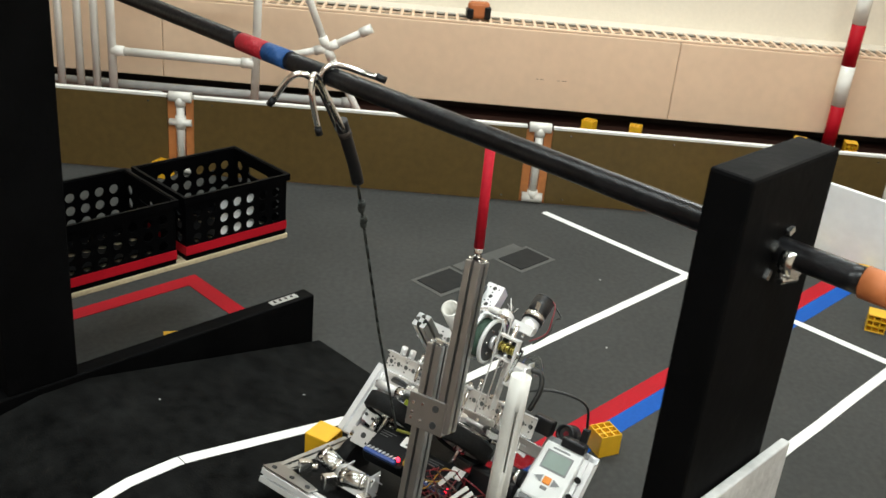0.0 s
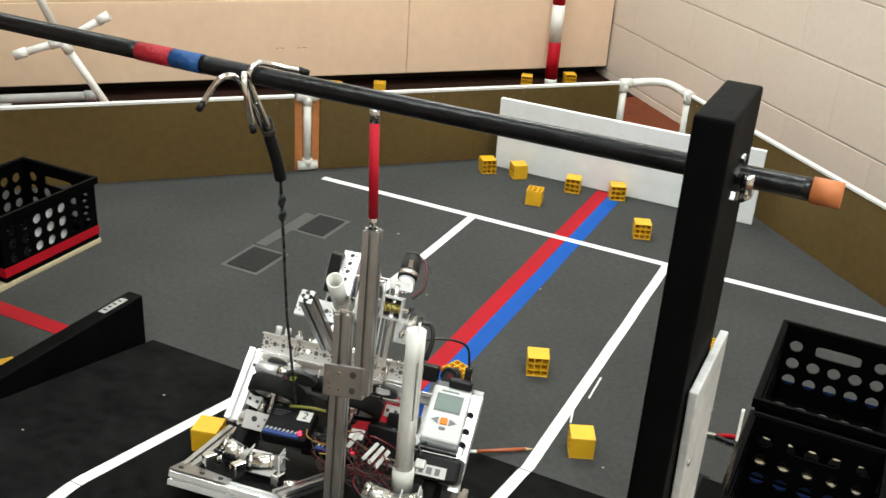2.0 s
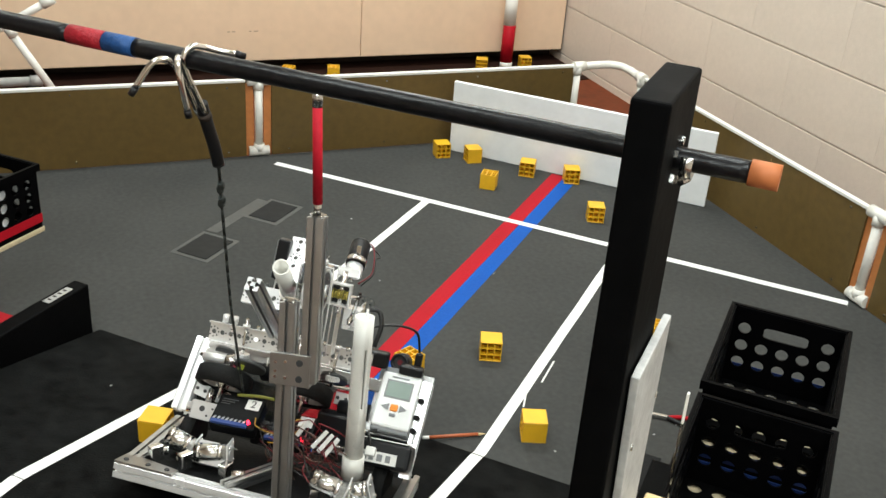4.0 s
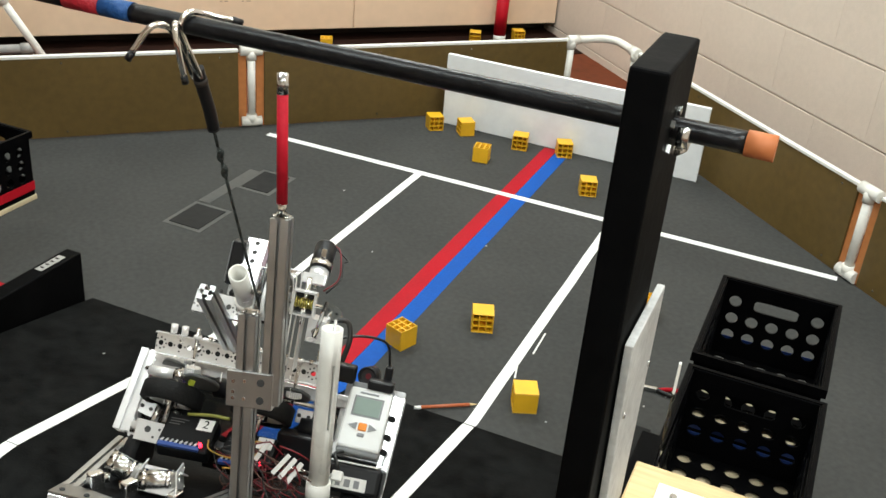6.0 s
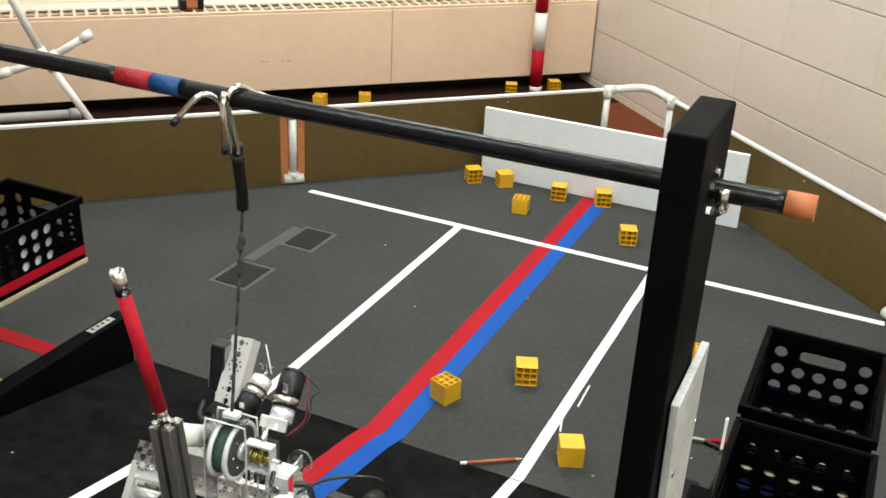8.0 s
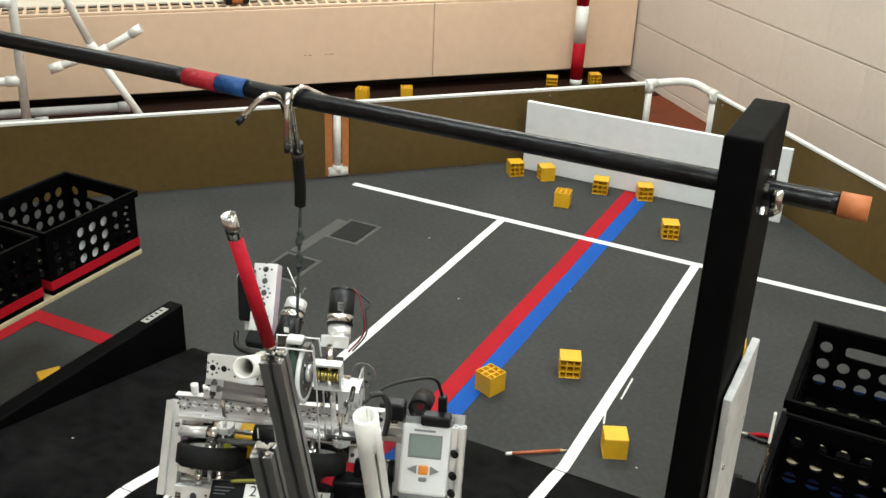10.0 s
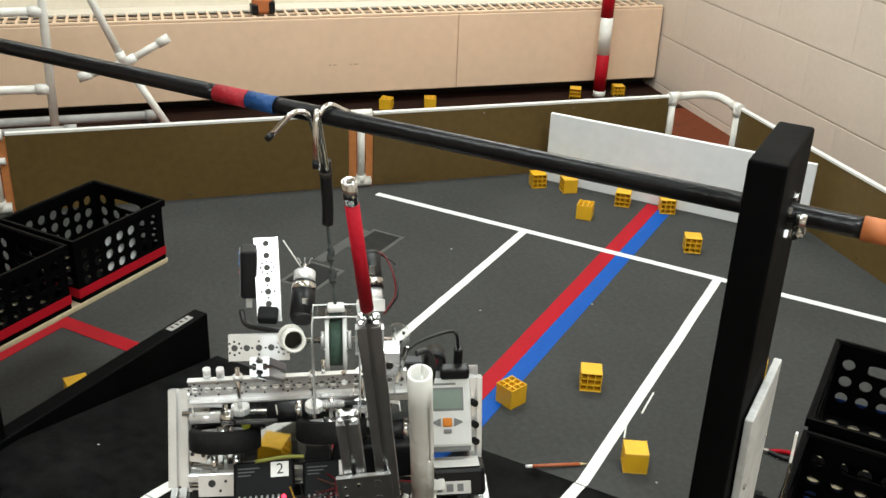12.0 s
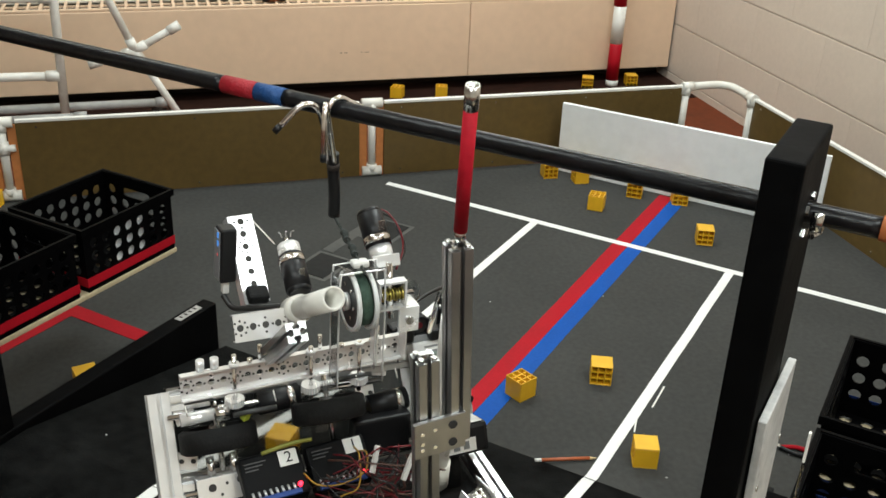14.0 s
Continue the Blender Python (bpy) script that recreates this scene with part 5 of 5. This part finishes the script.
part("pack_label", block(-0.048, -0.016, 0.0282, 0.03, 0.004, 0.029, 0.0002, bt), WHITE_PLUG, pack, "white label with dark marks")
bm = bmesh.new()
for k, (u, w) in enumerate(((-0.042, 0.004), (-0.033, 0.009), (-0.020, 0.008), (-0.006, 0.010), (0.010, 0.009))):
    box(bm, u, -0.012, 0.0291, u + w, 0.0, 0.0295, bt)
part("label_bars", bm, MID_GREY, pack)
part("pack_top", block(-0.050, 0.0243, -0.012, 0.044, 0.0262, 0.026, 0.001, bt), WHITE_PLUG, pack, "pale label on top")
part("cable", sweep([nm @ Vector((-0.02, -0.058, -0.01)), nm @ Vector((-0.03, -0.07, 0.012)), nm @ Vector((-0.022, -0.085, 0.02)), nm @ Vector((-0.018, -0.098, 0.014))], 0.0028, 8), WIRE_BLACK, robot, "black cable")
part("cable_plug", block(-0.026, -0.112, 0.008, -0.008, -0.096, 0.02, 0.002, nm), WHITE_PLUG, robot)
part("cable", sweep([(0.10, 0.0, 0.0), (0.128, 0.03, 0.012), (0.165, 0.05, 0.016), (0.192, 0.072, 0.004), (0.200, 0.088, -0.034)], 0.0024, 8), WIRE_BLACK, robot, "black cable")
part("port_block", block(0.172, 0.064, -0.076, 0.216, 0.084, -0.058, 0.004), BLACK_PLASTIC, robot)
part("rear_case", block(0.110, 0.066, -0.075, 0.148, 0.088, -0.045, 0.004), BLACK_PLASTIC, robot)

# cables and ties round the launch tube and the winch
part("straw", rod(bmesh.new(), (0.112, -0.082, 0.088), (0.100, -0.080, 0.030), 0.0032, 10), CLEAR, robot, "clear plastic straw")
part("cable", sweep([(0.126, -0.055, 0.058), (0.142, -0.048, 0.056), (0.150, -0.050, 0.032), (0.145, -0.054, -0.004)], 0.0042, 8), WIRE_BLACK, robot, "thick black cable")
for k in range(6):
    part("cable_tie", rod(bmesh.new(), (-0.19 + 0.06 * k, 0.046, -0.098), (-0.188 + 0.06 * k, 0.040, -0.112), 0.0011, 6), WHITE_CAP, robot)

# wiring in the middle of the frame
random.seed(5)
kinds = (WIRE_RED, WIRE_BLACK, WIRE_RED, WIRE_BROWN, WIRE_BLACK, WIRE_BROWN, WIRE_RED, WIRE_BLACK)
for i in range(52):
    a = (random.uniform(-0.04, 0.12), random.uniform(-0.06, 0.0), random.uniform(-0.250, -0.185))
    b = (random.uniform(0.0, 0.14), random.uniform(-0.10, 0.0), random.uniform(-0.258, -0.185))
    part("wire", sweep(curve_pts(a, b, (random.uniform(-0.02, 0.02), random.uniform(-0.04, -0.01), random.uniform(-0.01, 0.035)), 4, i), random.choice((0.0008, 0.0011, 0.0014)), 6, 5), kinds[i % 8], robot)
for i, (x, y, z) in enumerate(((0.084, -0.075, -0.180), (0.096, -0.078, -0.183), (0.108, -0.080, -0.187), (0.045, -0.05, -0.175))):
    part("wire_plug", block(-0.0035, -0.003, -0.019, 0.0035, 0.003, 0.019, 0.001, pose(x, y, z, -20, 32, 6 * i)), WHITE_PLUG, robot, "white wire plug")
part("wire_tray", block(-0.21, -0.14, -0.288, 0.22, 0.10, -0.284, 0.0005, pose(0, 0, 0, 0, 0, 0)), RUBBER, robot, "dark tray under the wiring")

# dark cases behind the mast and perforated motor brackets at the front
part("relay_box", block(0.045, 0.028, -0.238, 0.132, 0.058, -0.168, 0.004), BLACK_PLASTIC, robot, "black plastic case behind the wiring")
part("relay_box", block(-0.075, 0.03, -0.262, 0.03, 0.06, -0.232, 0.004), BLACK_PLASTIC, robot, "black plastic case behind the wiring")
part("motor_bracket", channel((-0.128, -0.098, -0.266), (-0.066, -0.104, -0.262), (0, 0.55, 1), 0.040, 0.028), ALU, robot, "perforated bright bracket")
part("motor_bracket", channel((0.136, -0.140, -0.262), (0.192, -0.134, -0.262), (0, 0.55, 1), 0.034, 0.028), ALU, robot, "perforated bright bracket")
part("small_motor", rod(bmesh.new(), (-0.19, -0.045, -0.262), (-0.10, -0.05, -0.262), 0.016, 20), BLACK_PLASTIC, robot, "black can motor")
for x, y, z, l in ((-0.200, -0.108, -0.262, 0.030), (-0.150, -0.118, -0.258, 0.022), (-0.045, -0.125, -0.262, 0.026), (0.215, -0.120, -0.258, 0.024)):
    part("coupling", rod(bmesh.new(), (x, y, z), (x + l * 0.8, y + l * 0.4, z + 0.004), 0.0085, 14), CHROME, robot, "bright shaft coupling")

# gear motors and couplings at the front
for (x, y, z, l, tilt) in ((-0.165, -0.075, -0.245, 0.05, 20), (-0.10, -0.085, -0.248, 0.06, -8), (0.125, -0.125, -0.235, 0.06, 15), (0.175, -0.11, -0.24, 0.04, -20)):
    g = pose(x, y, z, 0, tilt, 8)
    c = part("drive_motor", rod(bmesh.new(), g @ Vector((-l / 2, 0, 0)), g @ Vector((l / 2, 0, 0)), 0.017, 22), STEEL, robot, "bright gear motor")
    for k, r in ((-0.42, 0.0182), (0.22, 0.0185)):
        part("collar", rod(bmesh.new(), g @ Vector((k * l, 0, 0)), g @ Vector((k * l + 0.007, 0, 0)), r, 8), CHROME, c)
    part("flange_plate", block(l / 2, -0.022, -0.022, l / 2 + 0.003, 0.022, 0.022, 0.001, g), ALU, c)
    for k in range(4):
        p = Vector((l / 2 + 0.003, 0.015 * (1 if k % 2 else -1), 0.015 * (1 if k // 2 else -1)))
        part("bolt", rod(bmesh.new(), g @ p, g @ (p + Vector((0.003, 0, 0))), 0.003, 8), CHROME, c)
for x in (-0.19, -0.135, -0.06, 0.10, 0.20):
    part("bearing_block", block(-0.008, -0.012, -0.014, 0.008, 0.012, 0.014, 0.002, pose(x, -0.115, -0.26, 10, 0, 20 * x * 10)), CHROME, robot)
part("cross_strut", extrusion((-0.045, -0.155, -0.272), (0.03, -0.04, -0.25), 0.02, (0, 0, 1)), ALU_DULL, robot)

# ---- hook and cord ----
HOOK_AT = Vector((0.127, BAR_Y, BAR_Z + 0.011))
HOOK_L = 0.165
hook = thing("hook", "double chrome hook with a black sleeve hanging on the bar", "hook", Matrix.Translation(HOOK_AT))
# its own space: z down the sleeve is negative, y lies across the bar
hr = 0.0037
part("prong", sweep([(0.004, -0.004, -0.085), (0.004, -0.013, -0.042), (0.004, -0.0185, -0.012), (0.006, -0.014, 0.002), (0.010, -0.002, 0.0065), (0.0145, 0.0135, -0.003), (0.027, 0.026, -0.013), (0.040, 0.034, -0.019)], hr, 12), CHROME, hook, "bright hook prong")
part("prong_tip", rod(bmesh.new(), (0.0395, 0.0335, -0.0176), (0.047, 0.0405, -0.0245), hr + 0.0006, 12), BLACK_PLASTIC, hook, "dark dipped tip")
part("prong", sweep([(-0.005, -0.006, -0.085), (-0.0055, -0.014, -0.035), (-0.008, -0.022, -0.007), (-0.015, -0.031, 0.002), (-0.024, -0.042, -0.002), (-0.038, -0.059, -0.023)], hr, 12), CHROME, hook, "bright hook prong")
part("prong", sweep([(0.0045, -0.0150, -0.040), (0.004, -0.0190, -0.010), (0.005, -0.0240, 0.0035), (0.0100, -0.0320, 0.0045), (0.0140, -0.0400, -0.008), (0.0155, -0.0440, -0.030), (0.0160, -0.0455, -0.052)], hr, 12), CHROME, hook, "bright hook prong")
part("prong_tip", rod(bmesh.new(), (0.0160, -0.0455, -0.0515), (0.0162, -0.0460, -0.061), hr + 0.0006, 12), BLACK_PLASTIC, hook, "dark dipped tip")
part("prong_tip", rod(bmesh.new(), (-0.0382, -0.0592, -0.0232), (-0.043, -0.065, -0.0305), hr + 0.0006, 12), BLACK_PLASTIC, hook, "dark dipped tip")
bm = sweep([(0.0, -0.002, -0.072), (0.0, -0.001, -0.10), (0.001, 0.0, -0.135), (0.0, 0.0, -0.165)], 0.0079, 14)
part("sleeve", bm, BLACK_PLASTIC, hook, "black taped sleeve")
part("sleeve_band", rod(bmesh.new(), (0, -0.002, -0.086), (0, -0.001, -0.094), 0.0086, 14), DARK_GAP, hook)

SEG = 0.03
N_SEG = 20
cords = []
for i in range(N_SEG):
    c = thing("cord_piece", "dark braided cord between the hook and the winch", "cord", group="cord pieces")
    part("strand", rod(bmesh.new(), (0, 0, 0.001), (0, 0, -SEG - 0.001), 0.0022, 10), CORD, c)
    if i in (1, 2):
        part("knot", sweep([(0.0, 0, -0.006), (0.0015, 0.001, -0.012), (-0.001, 0, -0.018), (0, 0, -0.024)], 0.0046, 10), CORD, c, "knot")
    cords.append(c)

HOOK_DIRS = [(0, -0.004, 0.056, -0.154), (0.5, -0.002, 0.045, -0.158), (1.5, 0.005, 0.047, -0.158), (3, 0.004, 0.047, -0.158), (5.1, 0.003, 0.047, -0.158), (5.5, 0.0, 0.05, -0.157), (6.5, 0.0, 0.049, -0.157), (7.2, -0.001, 0.043, -0.158),
             (7.5, -0.008, 0.027, -0.162), (7.7, -0.012, 0.009, -0.164), (8, -0.008, 0.02, -0.163), (8.5, -0.011, 0.018, -0.163), (11, -0.012, 0.019, -0.163), (11.5, -0.008, 0.01, -0.165), (12.5, -0.005, 0.013, -0.164), (13.5, -0.006, 0.018, -0.163), (14, -0.011, 0.013, -0.164)]
ROBOT_PATH = [
    (0, 0.0445, -1.3479, 0.3606, -18.26, 2.71, 10.42),
    (5.1, 0.0445, -1.3479, 0.3606, -18.26, 2.71, 10.42),
    (5.3, 0.0505, -1.3874, 0.3629, -19.06, 2.64, 11.26),
    (5.5, 0.0668, -1.4519, 0.3745, -19.20, 3.36, 12.00),
    (6, 0.0914, -1.5348, 0.3912, -19.52, 3.28, 12.92),
    (6.5, 0.1158, -1.5961, 0.4046, -19.27, 3.63, 15.75),
    (7, 0.1268, -1.6544, 0.4114, -18.40, 3.19, 13.38),
    (7.3, 0.1294, -1.6800, 0.4120, -19.00, 2.58, 11.70),
    (7.4, 0.1200, -1.7234, 0.4100, -13.81, 4.00, 6.42),
    (7.5, 0.1297, -1.7851, 0.4163, -5.69, 1.04, 3.80),
    (7.6, 0.1271, -1.8004, 0.4248, -4.04, 2.07, 3.73),
    (7.85, 0.1057, -1.7951, 0.4200, -5.20, 2.60, 4.60),
    (8, 0.1380, -1.8127, 0.4320, -3.77, 0.20, 4.43),
    (8.3, 0.1136, -1.8101, 0.4339, -1.19, 0.17, 5.45),
    (8.5, 0.1182, -1.8084, 0.4506, -0.39, 1.04, 7.12),
    (10.8, 0.1378, -1.7850, 0.5420, 1.80, -1.60, 23.75),
    (11, 0.1433, -1.8003, 0.5504, -0.29, -0.37, 25.38),
    (11.5, 0.1357, -1.8070, 0.5767, -0.82, 1.93, 29.67),
    (12, 0.1362, -1.7829, 0.5926, 3.53, -0.62, 33.58),
    (12.5, 0.1494, -1.8033, 0.6158, -0.65, -0.35, 38.07),
    (13, 0.1362, -1.8005, 0.6352, 0.62, 2.29, 42.56),
    (13.5, 0.1391, -1.7820, 0.6436, 3.33, -0.53, 47.73),
    (14, 0.1562, -1.8007, 0.6504, -1.12, 1.92, 53.43),
]



def between(rows, t):
    """The row at t of rows that begin with their time."""
    for a, b in zip(rows, rows[1:]):
        if t <= b[0]:
            k = (t - a[0]) / (b[0] - a[0])
            return [u + (v - u) * k for u, v in zip(a[1:], b[1:])]
    return list(rows[-1][1:])


def hook_pose(t):
    d = Vector(between(HOOK_DIRS, t)).normalized()
    y = Vector((0, 1, 0))
    x = y.cross(-d).normalized()
    y = (-d).cross(x)
    m = Matrix((x, y, -d)).transposed().to_4x4()
    m.translation = HOOK_AT
    return m


def cord_rows():
    """Each piece of the cord lies on its way from the sleeve to the winch; pieces that are wound up stay in the spool."""
    times = sorted({r[0] for r in ROBOT_PATH} | {r[0] for r in HOOK_DIRS} | {7.4, 9.25, 10.0})
    rows = [[] for _ in cords]
    for t in times:
        rm = pose(*between(ROBOT_PATH, t))
        top = hook_pose(t) @ Vector((0, 0, -HOOK_L))
        if t < 7.35:
            end = rm @ Vector((0.0, -0.03, 0.035))
        else:
            end = rm @ Vector((0.0215, -0.030, 0.118))
        path = [top, end]
        if t <= 5.2:
            low = rm @ Vector((-0.070, -0.040, -0.165))
            path = [top, top.lerp(low, 0.5) + Vector((-0.006, 0, 0)), low, rm @ Vector((-0.03, -0.03, -0.12)), end]
        lens = [(b - a).length for a, b in zip(path, path[1:])]
        inside = rm @ SP
        for i, r in enumerate(rows):
            s = i * SEG
            a = inside
            way = Vector((0, 0, -1))
            for (p, q), ln in zip(zip(path, path[1:]), lens):
                if s < ln:
                    a, way = p.lerp(q, s / ln), (q - p).normalized()
                    break
                s -= ln
            else:
                a, way = inside + Vector((0, 0, SEG / 2)), Vector((0, 0.02, -1)).normalized()
            x = Vector((0, 1, 0)).cross(-way).normalized()
            y = (-way).cross(x)
            m = Matrix((x, y, -way)).transposed().to_4x4()
            m.translation = a
            r.append((t, m))
    return rows


# ---- painted block wall, block by block ----
wall = structure("wall_block", block(-0.18, -0.13, -0.012, -0.012, 7.0, 2.8, 0), MORTAR, "painted concrete block wall", "wall", ROOM)
bw, bh, j = 0.45, 0.225, 0.006
shared = {}
for row in range(-1, 12):
    y = -0.13 - (0.0 if row % 2 else bw / 2)
    while y < 6.9:
        a, b = max(y, -0.128), min(y + bw, 6.95)
        if b - a > 0.05:
            size = round(b - a, 3)
            if size not in shared:
                bmk = block(-0.012, 0, 0, -0.0085, size - 0.0004, bh - j, 0.0012)
                me = bpy.data.meshes.new("wall_brick")
                bmk.to_mesh(me)
                bmk.free()
                me.materials.append(CREAM)
                shared[size] = me
            ob = new("concrete_block", shared[size])
            ob.parent = wall
            ob.matrix_basis = pose(0, a, 0.025 + row * bh)
        y += bw


def motions():
    walk(robot, [(t, pose(*p)) for t, *p in ROBOT_PATH] + ([(14.0, pose(*ROBOT_PATH[-1][1:]))] if ROBOT_PATH[-1][0] < 14 else []))
    walk(hook, [(r[0], hook_pose(r[0])) for r in HOOK_DIRS])
    for c, r in zip(cords, cord_rows()):
        walk(c, r)


motions()
